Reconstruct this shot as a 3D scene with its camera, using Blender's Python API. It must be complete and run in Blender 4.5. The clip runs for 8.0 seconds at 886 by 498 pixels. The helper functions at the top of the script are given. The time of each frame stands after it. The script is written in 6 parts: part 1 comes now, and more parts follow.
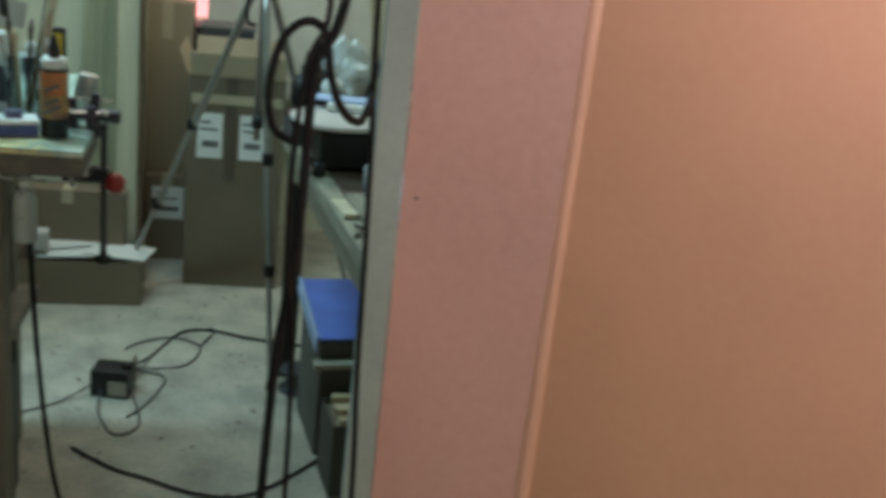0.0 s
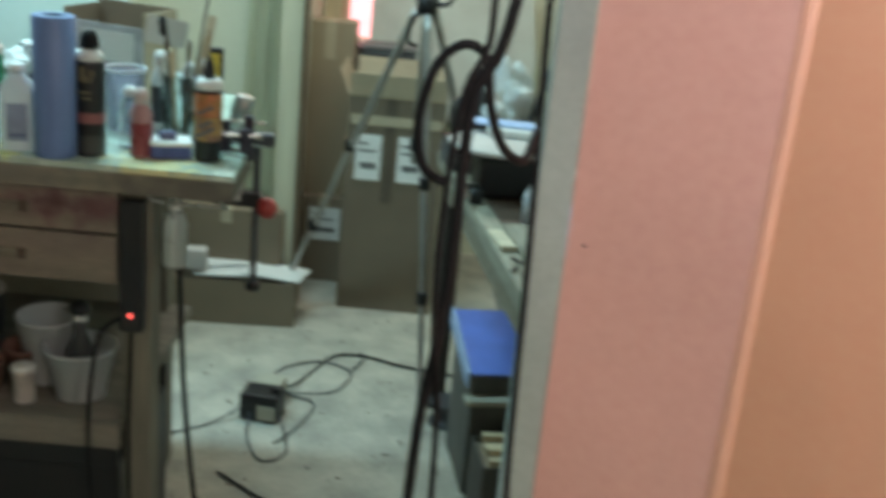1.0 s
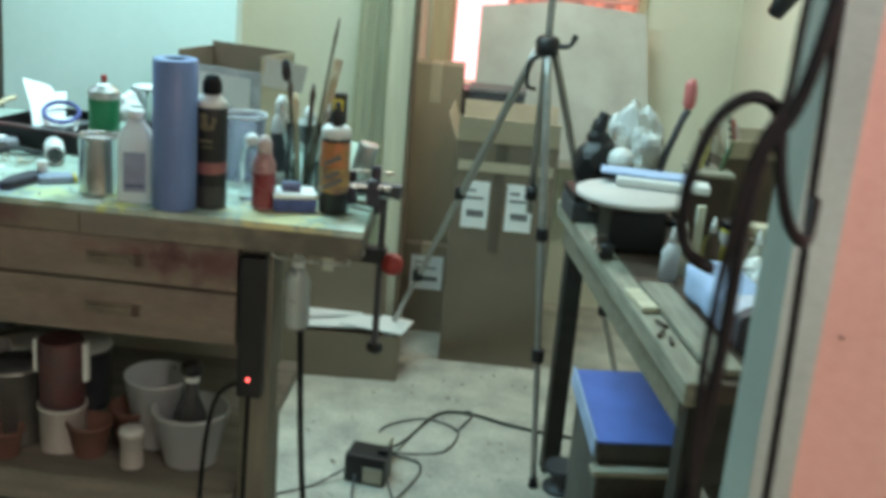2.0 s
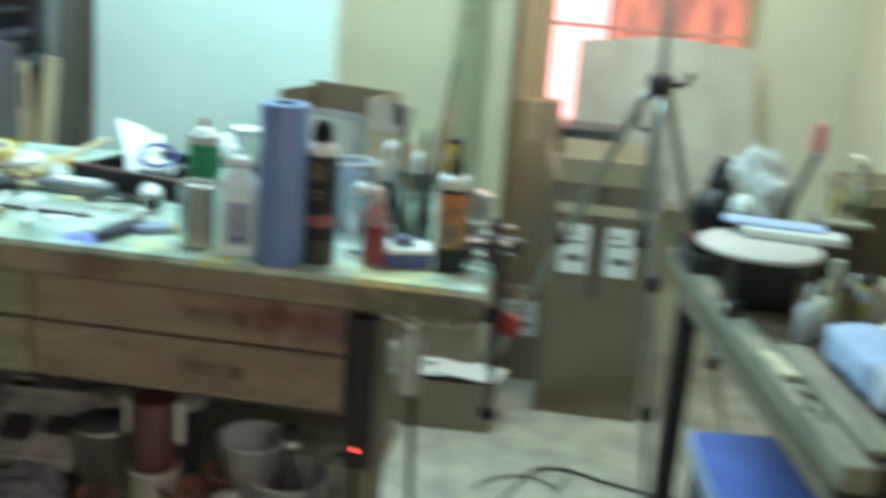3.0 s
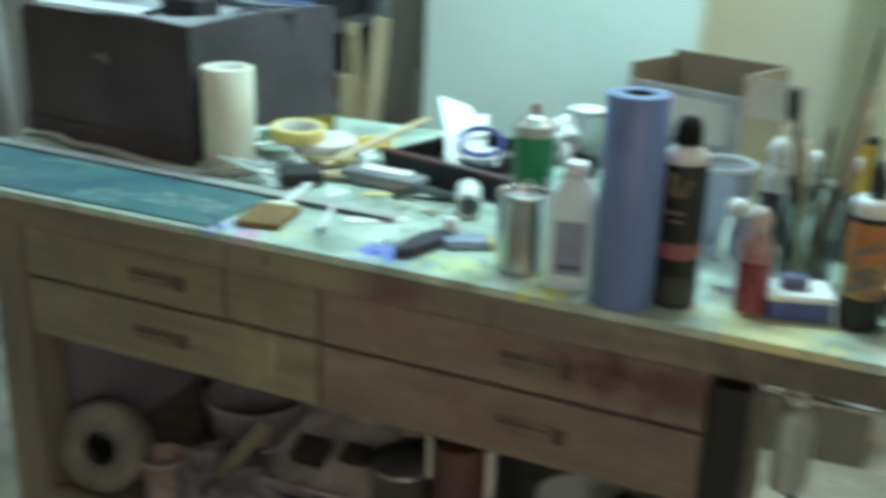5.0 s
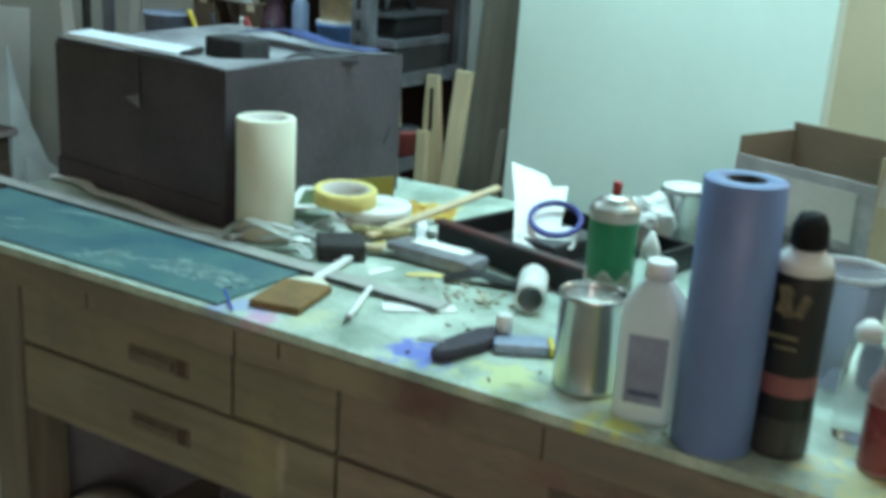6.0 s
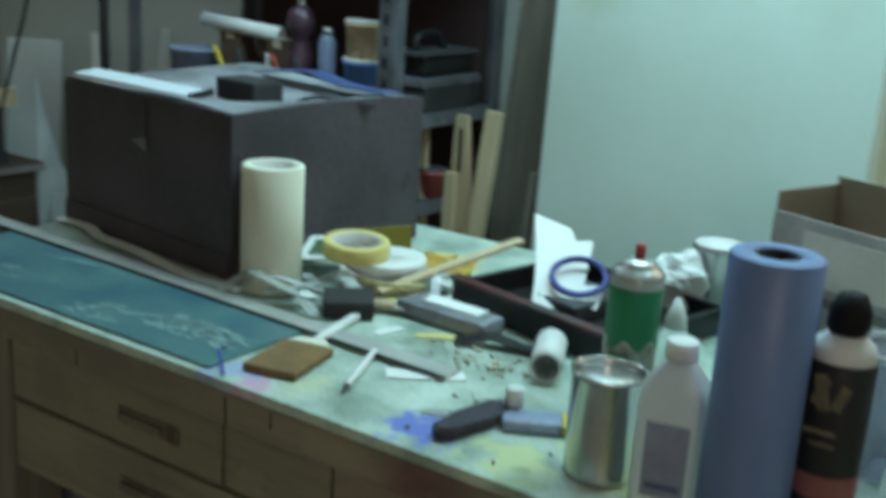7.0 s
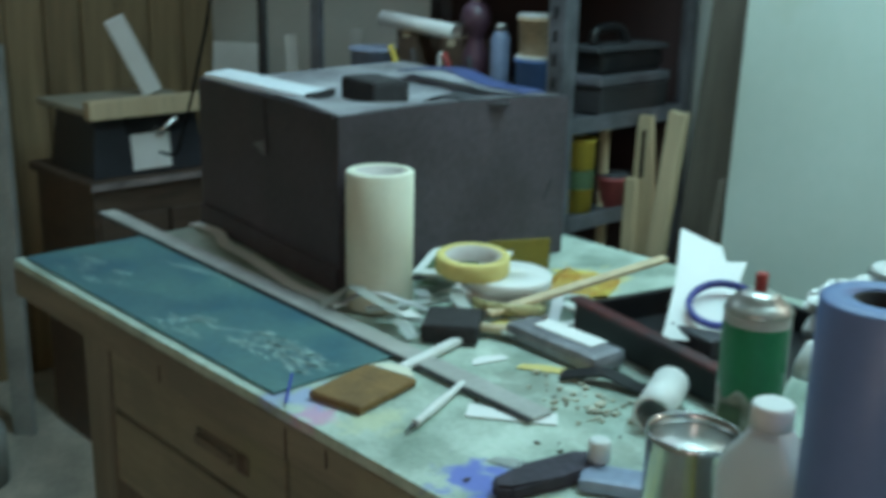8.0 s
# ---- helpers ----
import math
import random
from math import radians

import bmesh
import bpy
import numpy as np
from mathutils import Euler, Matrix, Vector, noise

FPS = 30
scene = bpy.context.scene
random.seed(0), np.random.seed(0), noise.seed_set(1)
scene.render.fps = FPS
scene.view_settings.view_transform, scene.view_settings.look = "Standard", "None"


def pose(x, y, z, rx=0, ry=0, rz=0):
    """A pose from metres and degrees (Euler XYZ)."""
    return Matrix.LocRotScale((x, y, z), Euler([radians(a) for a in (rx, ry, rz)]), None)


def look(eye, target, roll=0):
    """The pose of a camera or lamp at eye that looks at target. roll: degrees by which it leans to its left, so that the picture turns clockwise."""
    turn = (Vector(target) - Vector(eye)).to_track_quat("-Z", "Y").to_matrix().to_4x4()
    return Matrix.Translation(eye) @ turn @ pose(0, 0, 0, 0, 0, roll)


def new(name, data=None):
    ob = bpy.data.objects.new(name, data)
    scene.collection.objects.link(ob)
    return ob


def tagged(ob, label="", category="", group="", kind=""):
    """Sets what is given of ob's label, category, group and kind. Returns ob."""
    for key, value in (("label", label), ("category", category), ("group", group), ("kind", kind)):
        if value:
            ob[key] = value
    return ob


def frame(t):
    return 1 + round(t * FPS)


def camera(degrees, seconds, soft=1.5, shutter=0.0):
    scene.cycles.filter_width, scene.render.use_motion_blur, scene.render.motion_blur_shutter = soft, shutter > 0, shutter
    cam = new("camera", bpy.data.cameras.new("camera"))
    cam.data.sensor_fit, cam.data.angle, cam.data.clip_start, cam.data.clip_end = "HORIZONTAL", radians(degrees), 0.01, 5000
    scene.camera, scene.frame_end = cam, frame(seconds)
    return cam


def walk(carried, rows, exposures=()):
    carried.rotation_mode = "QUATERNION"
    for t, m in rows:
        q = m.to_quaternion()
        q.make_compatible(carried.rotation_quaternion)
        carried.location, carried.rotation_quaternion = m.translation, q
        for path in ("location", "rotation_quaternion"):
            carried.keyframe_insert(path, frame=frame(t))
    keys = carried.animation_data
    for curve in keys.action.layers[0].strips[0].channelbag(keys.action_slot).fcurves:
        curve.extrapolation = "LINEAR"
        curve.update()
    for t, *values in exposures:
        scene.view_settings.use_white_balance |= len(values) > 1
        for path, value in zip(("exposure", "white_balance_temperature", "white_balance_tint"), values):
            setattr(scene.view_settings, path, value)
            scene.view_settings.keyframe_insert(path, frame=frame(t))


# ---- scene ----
cam = camera(44.0, 8.0, soft=4.3, shutter=0.9)

PATH = [
    (0, (0.475, -2.084, 1.576), (0.800, -0.22, 0.926), 6.6),
    (0.5, (0.464, -2.026, 1.577), (0.677, -0.151, 0.913), 6.2),
    (1, (0.483, -1.936, 1.558), (0.523, -0.044, 0.913), 5.6),
    (1.5, (0.449, -1.866, 1.533), (0.362, 0.037, 0.924), 4.3),
    (1.7, (0.409, -1.816, 1.53), (0.315, 0.09, 0.93), 4.7),
    (2.8, (0.278, -1.664, 1.527), (0.162, 0.254, 0.975), 5.2),
    (3, (0.253, -1.608, 1.522), (0.024, 0.303, 0.976), 4.5),
    (3.5, (0.222, -1.476, 1.516), (-0.261, 0.391, 0.983), 2.9),
    (4, (0.174, -1.37, 1.506), (-0.368, 0.475, 0.955), 2.8),
    (4.5, (0.115, -1.285, 1.502), (-0.458, 0.53, 0.888), 3.3),
    (5, (0.123, -1.181, 1.503), (-0.678, 0.524, 0.833), 1.7),
    (5.2, (0.136, -1.097, 1.483), (-0.792, 0.547, 0.824), 1.0),
    (6.3, (0.024, -0.882, 1.465), (-0.955, 0.766, 0.894), 3.7),
    (6.5, (0.02, -0.867, 1.477), (-0.957, 0.783, 0.908), 3.7),
    (7, (0.032, -0.801, 1.477), (-1.029, 0.807, 0.937), 3.7),
    (7.5, (0.086, -0.658, 1.467), (-1.204, 0.786, 0.963), 1.7),
    (8, (0.061, -0.567, 1.458), (-1.344, 0.743, 0.902), 1.3),
]
walk(cam, [(t, look(eye, target, roll)) for t, eye, target, roll in PATH],
     [(0, -0.16, 6500, 10), (0.5, -0.02, 6500, 10), (1.0, 0.37, 6450, 10), (1.7, 0.52, 6500, 10), (3.0, 0.63, 6550, 10), (3.5, 0.54, 6450, 10), (4.0, 0.42, 6450, 10),
      (4.5, 0.32, 6650, 10), (5.2, 0.38, 6600, 10), (6.5, -0.02, 6600, 10), (7.0, -0.30, 6500, 10), (8.0, -0.36, 6450, 10)])

# ---- light ----
world = bpy.data.worlds.new("world")
scene.world = world
world.use_nodes = True
world.node_tree.nodes["Background"].inputs[0].default_value = (0.6, 0.7, 0.75, 1)
world.node_tree.nodes["Background"].inputs[1].default_value = 0.09
LAMPS = [  # x, y, z, length, width, watts, colour
    (-0.50, 0.64, 2.36, 1.2, 0.12, 24, (0.59, 1.0, 1.10)),
    (0.34, 1.64, 2.36, 0.9, 0.12, 10.5, (0.98, 0.99, 0.89)),
    (-1.85, 0.62, 2.36, 0.9, 0.12, 9, (0.60, 0.85, 1.0)),
]
for lx, ly, lz, ll, lw, lp, lc in LAMPS:
    ld = bpy.data.lights.new("tube_light", "AREA")
    ld.shape, ld.size, ld.size_y, ld.energy, ld.color = "RECTANGLE", ll, lw, lp, lc
    new("tube_light", ld).matrix_world = pose(lx, ly, lz)
# unseen bulbs, added to brighten the salmon walls and the bench fronts
ADDED_BULBS = [(0.78, -1.62, 1.74, 7.5, (1.0, 0.88, 1.0)), (1.5, -2.8, 2.15, 18, (1.0, 0.86, 0.72))]  # x, y, z, watts, colour
for lx, ly, lz, lp, lc in ADDED_BULBS:
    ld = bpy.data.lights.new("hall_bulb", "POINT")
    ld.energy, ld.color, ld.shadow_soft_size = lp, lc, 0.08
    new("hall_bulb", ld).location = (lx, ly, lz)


# ---- materials ----
def mat(name, col, rough=0.6, metal=0.0, var=0.16, scale=9.0, fine=120.0, bump=0.15, tint=None, stretch=(1, 1, 1), alpha=1.0, trans=0.0, rand=0.0, patch=0.5):
    """A surface with broad stains, fine grain and relief."""
    m = bpy.data.materials.new(name)
    m.use_nodes = True
    nt = m.node_tree
    n, l = nt.nodes, nt.links
    b = n["Principled BSDF"]
    tc = n.new("ShaderNodeTexCoord")
    mp = n.new("ShaderNodeMapping")
    mp.inputs["Scale"].default_value = stretch
    l.new(tc.outputs["Object"], mp.inputs[0])
    big, small = n.new("ShaderNodeTexNoise"), n.new("ShaderNodeTexNoise")
    big.inputs["Scale"].default_value, big.inputs["Detail"].default_value = scale, 6
    small.inputs["Scale"].default_value, small.inputs["Detail"].default_value = fine, 3
    l.new(mp.outputs[0], big.inputs["Vector"])
    l.new(mp.outputs[0], small.inputs["Vector"])
    ramp = n.new("ShaderNodeValToRGB")
    ramp.color_ramp.elements[0].position, ramp.color_ramp.elements[1].position = 0.5 - patch / 2, 0.5 + patch / 2
    lo = tint or tuple(c * (1 - 2 * var) for c in col)
    ramp.color_ramp.elements[0].color, ramp.color_ramp.elements[1].color = (*lo, 1), (*[min(1, c * (1 + var * 0.4)) for c in col], 1)
    l.new(big.outputs["Fac"], ramp.inputs[0])
    mix = n.new("ShaderNodeMixRGB")
    mix.blend_type = "OVERLAY"
    mix.inputs[0].default_value = min(0.5, var * 1.2)
    l.new(ramp.outputs[0], mix.inputs[1])
    l.new(small.outputs["Fac"], mix.inputs[2])
    out = mix.outputs[0]
    if rand:
        oi, hs = n.new("ShaderNodeObjectInfo"), n.new("ShaderNodeHueSaturation")
        mr = n.new("ShaderNodeMapRange")
        mr.inputs["To Min"].default_value, mr.inputs["To Max"].default_value = 1 - rand, 1 + rand
        l.new(oi.outputs["Random"], mr.inputs["Value"])
        l.new(mr.outputs[0], hs.inputs["Value"])
        l.new(out, hs.inputs["Color"])
        out = hs.outputs[0]
    l.new(out, b.inputs["Base Color"])
    rr = n.new("ShaderNodeMapRange")
    rr.inputs["To Min"].default_value, rr.inputs["To Max"].default_value = max(0.03, rough - 0.12), min(1, rough + 0.12)
    l.new(big.outputs["Fac"], rr.inputs["Value"])
    l.new(rr.outputs[0], b.inputs["Roughness"])
    b.inputs["Metallic"].default_value = metal
    b.inputs["Transmission Weight"].default_value = trans
    if bump:
        bp = n.new("ShaderNodeBump")
        bp.inputs["Strength"].default_value, bp.inputs["Distance"].default_value = bump, 0.004
        l.new(small.outputs["Fac"], bp.inputs["Height"])
        l.new(bp.outputs[0], b.inputs["Normal"])
    return m


def glow(name, col, power):
    m = bpy.data.materials.new(name)
    m.use_nodes = True
    b = m.node_tree.nodes["Principled BSDF"]
    b.inputs["Base Color"].default_value = (*col, 1)
    b.inputs["Emission Color"].default_value = (*col, 1)
    b.inputs["Emission Strength"].default_value = power
    return m


def blotches(m, spots, soft=0.2, grain=38):
    """Dried paint, dirt or painted shade with ragged outlines: centre, radius, stretch, colour and cover of each spot.
    """
    nt = m.node_tree
    n, l = nt.nodes, nt.links
    b = n["Principled BSDF"]
    src = b.inputs["Base Color"].links[0].from_socket
    tc = n.new("ShaderNodeTexCoord")
    nz = n.new("ShaderNodeTexNoise")
    nz.inputs["Scale"].default_value, nz.inputs["Detail"].default_value = grain, 5
    l.new(tc.outputs["Object"], nz.inputs["Vector"])
    for (cx, cy, cz), r, (sx, sy, sz), col, cover in spots:
        mp, ln = n.new("ShaderNodeMapping"), n.new("ShaderNodeVectorMath")
        mp.inputs["Location"].default_value = (-cx * sx, -cy * sy, -cz * sz)
        mp.inputs["Scale"].default_value = (sx, sy, sz)
        l.new(tc.outputs["Object"], mp.inputs[0])
        ln.operation = "LENGTH"
        l.new(mp.outputs[0], ln.inputs[0])
        a, mr, mx = n.new("ShaderNodeMath"), n.new("ShaderNodeMapRange"), n.new("ShaderNodeMixRGB")
        a.operation = "MULTIPLY_ADD"
        a.inputs[1].default_value = r * 2.2
        l.new(nz.outputs["Fac"], a.inputs[0])
        l.new(ln.outputs["Value"], a.inputs[2])
        mr.inputs["From Min"].default_value, mr.inputs["From Max"].default_value = r * (1.55 + soft), r * (1.55 - soft)
        mr.inputs["To Max"].default_value = cover
        l.new(a.outputs[0], mr.inputs["Value"])
        l.new(mr.outputs[0], mx.inputs[0])
        l.new(src, mx.inputs[1])
        mx.inputs[2].default_value = (*col, 1)
        src = mx.outputs[0]
    l.new(src, b.inputs["Base Color"])
    return m


def benchtop_mat():
    """Green-tinged painted board, dirty, with splashes of dried paint."""
    m = mat("benchtop_board", (0.52, 0.62, 0.54), 0.42, var=0.3, scale=13, fine=160, tint=(0.25, 0.33, 0.27), patch=0.36)
    flat = (1, 1, 1)
    return blotches(m, [((x, y, 1.0), r, flat, c, k) for x, y, r, c, k in (
        (-0.54, 0.045, 0.07, (0.17, 0.22, 0.60), 1), (-0.745, 0.020, 0.045, (0.62, 0.30, 0.50), 0.8), (-0.79, 0.02, 0.06, (0.36, 0.42, 0.70), 0.7), (-0.43, 0.05, 0.085, (0.55, 0.62, 0.33), 1),
        (-0.31, 0.10, 0.09, (0.58, 0.64, 0.36), 1), (-0.02, 0.04, 0.16, (0.70, 0.66, 0.36), 1), (-0.86, 0.56, 0.09, (0.80, 0.66, 0.16), 1), (-0.30, 0.015, 0.05, (0.68, 0.70, 0.2), 1),
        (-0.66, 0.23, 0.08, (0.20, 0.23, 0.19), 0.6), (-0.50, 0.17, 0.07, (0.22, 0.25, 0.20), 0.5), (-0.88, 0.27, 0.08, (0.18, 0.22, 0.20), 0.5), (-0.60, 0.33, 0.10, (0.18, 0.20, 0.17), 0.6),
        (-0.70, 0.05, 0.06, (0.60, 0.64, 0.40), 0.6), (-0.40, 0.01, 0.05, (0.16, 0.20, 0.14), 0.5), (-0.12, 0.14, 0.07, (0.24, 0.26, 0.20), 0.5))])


M_WALL = mat("wall_paint", (0.74, 0.76, 0.62), 0.8, var=0.07, scale=2.2, fine=60, bump=0.1)
M_NWALL = mat("grey_wall_paint", (0.64, 0.68, 0.64), 0.8, var=0.1, scale=2.0, fine=60)
M_CEIL = mat("ceiling_paint", (0.75, 0.75, 0.7), 0.9, var=0.05, scale=2)
M_FLOOR = mat("dusty_concrete", (0.48, 0.455, 0.375), 0.85, var=0.25, scale=7, fine=70, bump=0.3, tint=(0.285, 0.275, 0.235), patch=0.45)
M_ORANGE = mat("salmon_wall_paint", (0.70, 0.42, 0.36), 0.75, var=0.11, scale=2.2, fine=90, bump=0.12)
M_JAMB = mat("grey_jamb_paint", (0.38, 0.46, 0.43), 0.6, var=0.12, scale=6)
M_SHEET = blotches(mat("white_sheet", (0.67, 0.79, 0.73), 0.5, var=0.07, scale=2.2, fine=40, bump=0.05, tint=(0.58, 0.68, 0.60)), [
    ((-0.28, -0.02, 1.42), 0.16, (1, 1, 1.4), (0.50, 0.54, 0.36), 0.6), ((-0.05, -0.02, 1.46), 0.18, (0.8, 1, 1.6), (0.52, 0.60, 0.52), 0.5), ((0.24, -0.02, 1.45), 0.14, (1, 1, 1.6), (0.56, 0.60, 0.44), 0.5)], 0.5, 7)
M_CARD = mat("cardboard", (0.235, 0.18, 0.125), 0.85, var=0.1, scale=4, fine=150, bump=0.2, rand=0.06)
M_CARDL = mat("cardboard_edge", (0.50, 0.42, 0.30), 0.85, var=0.1, scale=12)
M_CARDW = mat("white_cardboard", (0.62, 0.58, 0.55), 0.75, var=0.1, scale=5)
M_PAPER = mat("white_paper", (0.82, 0.84, 0.82), 0.7, var=0.05, scale=12)
M_INK = mat("grey_ink", (0.18, 0.18, 0.18), 0.7)
M_TOP = benchtop_mat()
M_WOOD = mat("dirty_bench_wood", (0.29, 0.26, 0.195), 0.7, var=0.2, scale=7, stretch=(0.5, 6, 6), fine=80, rand=0.1, tint=(0.16, 0.14, 0.105))
M_WOODR = blotches(mat("red_stained_bench_wood", (0.24, 0.205, 0.16), 0.7, var=0.2, scale=7, stretch=(0.7, 3, 3), fine=80, tint=(0.17, 0.135, 0.105), patch=0.35), [
    ((-0.20, 0.006, 0.918), 0.15, (1, 1, 2.6), (0.13, 0.05, 0.055), 0.8), ((-0.19, 0.006, 0.918), 0.075, (0.9, 1, 2.6), (0.06, 0.022, 0.026), 0.85), ((-0.13, 0.006, 0.905), 0.08, (1, 1, 1.6), (0.12, 0.05, 0.055), 0.75), ((-0.345, 0.006, 0.925), 0.07, (0.8, 1, 2.5), (0.19, 0.10, 0.09), 0.6),
    ((-0.50, 0.006, 0.925), 0.09, (1, 1, 1.5), (0.19, 0.13, 0.11), 0.5), ((-0.36, 0.006, 0.80), 0.10, (0.7, 1, 2.0), (0.17, 0.11, 0.09), 0.5), ((-0.16, 0.006, 0.84), 0.12, (0.6, 1, 3.0), (0.16, 0.11, 0.10), 0.5)], 0.4, 26)
M_EDGE = blotches(mat("dirty_shaded_edge_board", (0.25, 0.225, 0.17), 0.7, var=0.2, scale=7, stretch=(0.5, 6, 6), fine=80, tint=(0.14, 0.125, 0.095)), [
    ((-0.505, -0.002, 0.964), 0.085, (1, 1, 1.2), (0.12, 0.05, 0.05), 0.75), ((-0.62, -0.002, 0.97), 0.07, (0.7, 1, 1.5), (0.30, 0.28, 0.19), 0.6), ((-0.30, -0.002, 0.97), 0.12, (0.6, 1, 2.0), (0.17, 0.15, 0.13), 0.6),
    # the last, large spot paints shade over the board's right end
    ((-0.98, -0.002, 0.965), 0.12, (0.6, 1, 2.0), (0.15, 0.14, 0.11), 0.6), ((0.06, -0.002, 0.965), 0.24, (0.8, 1, 2.0), (0.085, 0.08, 0.068), 0.75)], 0.4, 26)
M_WOODY = blotches(mat("yellowed_drawer_wood", (0.27, 0.255, 0.185), 0.7, var=0.2, scale=7, stretch=(0.5, 6, 6), fine=80, tint=(0.16, 0.145, 0.105)), [
    ((-0.735, 0.006, 0.82), 0.075, (1.6, 1, 0.8), (0.34, 0.33, 0.16), 0.6), ((-0.70, 0.006, 0.815), 0.05, (5.0, 1, 0.6), (0.42, 0.40, 0.30), 0.7), ((-0.95, 0.006, 0.82), 0.12, (0.7, 1, 2.0), (0.17, 0.16, 0.12), 0.6),
    ((-1.08, 0.006, 0.91), 0.10, (0.8, 1, 2.0), (0.16, 0.15, 0.115), 0.6), ((-0.84, 0.006, 0.91), 0.07, (1.2, 1, 1.0), (0.20, 0.20, 0.12), 0.6)], 0.4, 26)
M_LEG = mat("worn_leg_wood", (0.215, 0.20, 0.155), 0.75, var=0.2, scale=8, stretch=(6, 6, 0.6))
M_PINE = mat("pine_wood", (0.62, 0.50, 0.32), 0.6, var=0.12, scale=8, stretch=(8, 8, 0.7), rand=0.12)
M_PINEX = mat("pine_board_light", (0.68, 0.62, 0.46), 0.6, var=0.15, scale=8, stretch=(1, 6, 6))
M_DARKWOOD = mat("dark_wood", (0.10, 0.065, 0.045), 0.6, var=0.25, scale=7, stretch=(1, 5, 5))
M_PLY = mat("tan_wood_panelling", (0.33, 0.24, 0.13), 0.65, var=0.22, scale=5, stretch=(6, 6, 0.4), rand=0.12)
M_BLACK = mat("black_plastic", (0.011, 0.011, 0.013), 0.45, var=0.2, scale=20, bump=0.05)
M_RUBBER = mat("black_rubber", (0.013, 0.013, 0.014), 0.6, var=0.2, scale=20, bump=0.05)
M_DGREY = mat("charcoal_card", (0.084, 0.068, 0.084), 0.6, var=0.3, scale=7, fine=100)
M_STEEL = mat("brushed_steel", (0.62, 0.62, 0.60), 0.28, 1.0, var=0.1, scale=30, bump=0.05)
M_TIN = mat("shiny_tin", (0.50, 0.50, 0.50), 0.2, 1.0, var=0.06, scale=20, bump=0.02)
M_RUBBER.node_tree.nodes["Principled BSDF"].inputs["Specular IOR Level"].default_value = 0.15
M_DSTEEL = mat("dark_grey_steel", (0.085, 0.088, 0.098), 0.5, 0.35, var=0.2, scale=12)
M_ALU = mat("satin_aluminium", (0.50, 0.50, 0.47), 0.38, 0.9, var=0.1, scale=25)
M_BLUE = mat("blue_vinyl_roll", (0.155, 0.235, 0.47), 0.42, var=0.05, scale=12, bump=0.03)
M_BLUEP = mat("blue_plastic", (0.16, 0.26, 0.78), 0.4, var=0.1, scale=10)
M_LBLUE = mat("light_blue_cloth", (0.45, 0.58, 0.85), 0.85, var=0.12, scale=14, bump=0.5)
M_WHITEP = mat("white_plastic", (0.78, 0.80, 0.78), 0.4, var=0.06, scale=15, bump=0.03)
M_CREAM = mat("cream_paper_roll", (0.74, 0.74, 0.60), 0.75, var=0.05, scale=20)
M_TAPE = mat("yellow_masking_tape", (0.74, 0.62, 0.22), 0.6, var=0.1, scale=30)
M_YELLOW = mat("yellow_print", (0.78, 0.58, 0.08), 0.5, var=0.1, scale=20)
M_GREEN = mat("green_print", (0.012, 0.20, 0.085), 0.35, var=0.12, scale=18)
M_OLIVE = mat("olive_print", (0.10, 0.16, 0.08), 0.4, var=0.2, scale=30)
M_RED = mat("red_plastic", (0.40, 0.045, 0.04), 0.4, var=0.12, scale=20)
M_PINKR = mat("faded_red_liquid", (0.26, 0.05, 0.06), 0.3, var=0.12, scale=20)
M_TERRA = mat("terracotta", (0.22, 0.11, 0.085), 0.8, var=0.15, scale=14)
M_MAT = mat("green_cutting_mat", (0.085, 0.19, 0.18), 0.36, var=0.25, scale=9, bump=0.05, tint=(0.045, 0.125, 0.17), patch=0.4)
M_MATLINE = mat("pale_scuff", (0.36, 0.54, 0.52), 0.6, var=0.3, scale=40)
M_BROWN = mat("brown_stained_foam", (0.23, 0.13, 0.04), 0.7, var=0.2, scale=25, bump=0.4)
M_FOAM = mat("black_foam", (0.035, 0.033, 0.035), 0.9, var=0.2, scale=40, bump=0.5)
M_SAND = mat("purple_grey_sponge", (0.06, 0.05, 0.07), 0.8, var=0.25, scale=25, bump=0.5)
M_GLASSY = mat("clear_plastic", (0.93, 0.95, 0.96), 0.12, var=0.03, scale=10, bump=0.0, trans=1.0)
M_GLASSY.node_tree.nodes["Principled BSDF"].inputs["IOR"].default_value = 1.15
M_MILKY = mat("milky_plastic", (0.80, 0.83, 0.86), 0.32, var=0.05, scale=10, bump=0.02, trans=0.4)
M_LABEL = mat("blue_grey_label", (0.30, 0.36, 0.50), 0.5, var=0.15, scale=25)
M_CRATE = mat("beige_plastic_crate", (0.40, 0.38, 0.30), 0.6, var=0.15, scale=8)
M_SKY = glow("bright_daylight", (1.0, 0.50, 0.52), 1.15)
M_FILM = mat("cloudy_film", (0.74, 0.80, 0.77), 0.3, var=0.07, scale=12, bump=0.1, trans=0.55)
M_AMBER = mat("amber_clear_tape", (0.72, 0.66, 0.34), 0.25, var=0.1, scale=30, bump=0.02, trans=0.5)
M_LILAC = mat("cloudy_lilac_plastic", (0.66, 0.66, 0.76), 0.25, var=0.08, scale=10, bump=0.02, trans=0.75)
M_LILAC.node_tree.nodes["Principled BSDF"].inputs["IOR"].default_value = 1.2


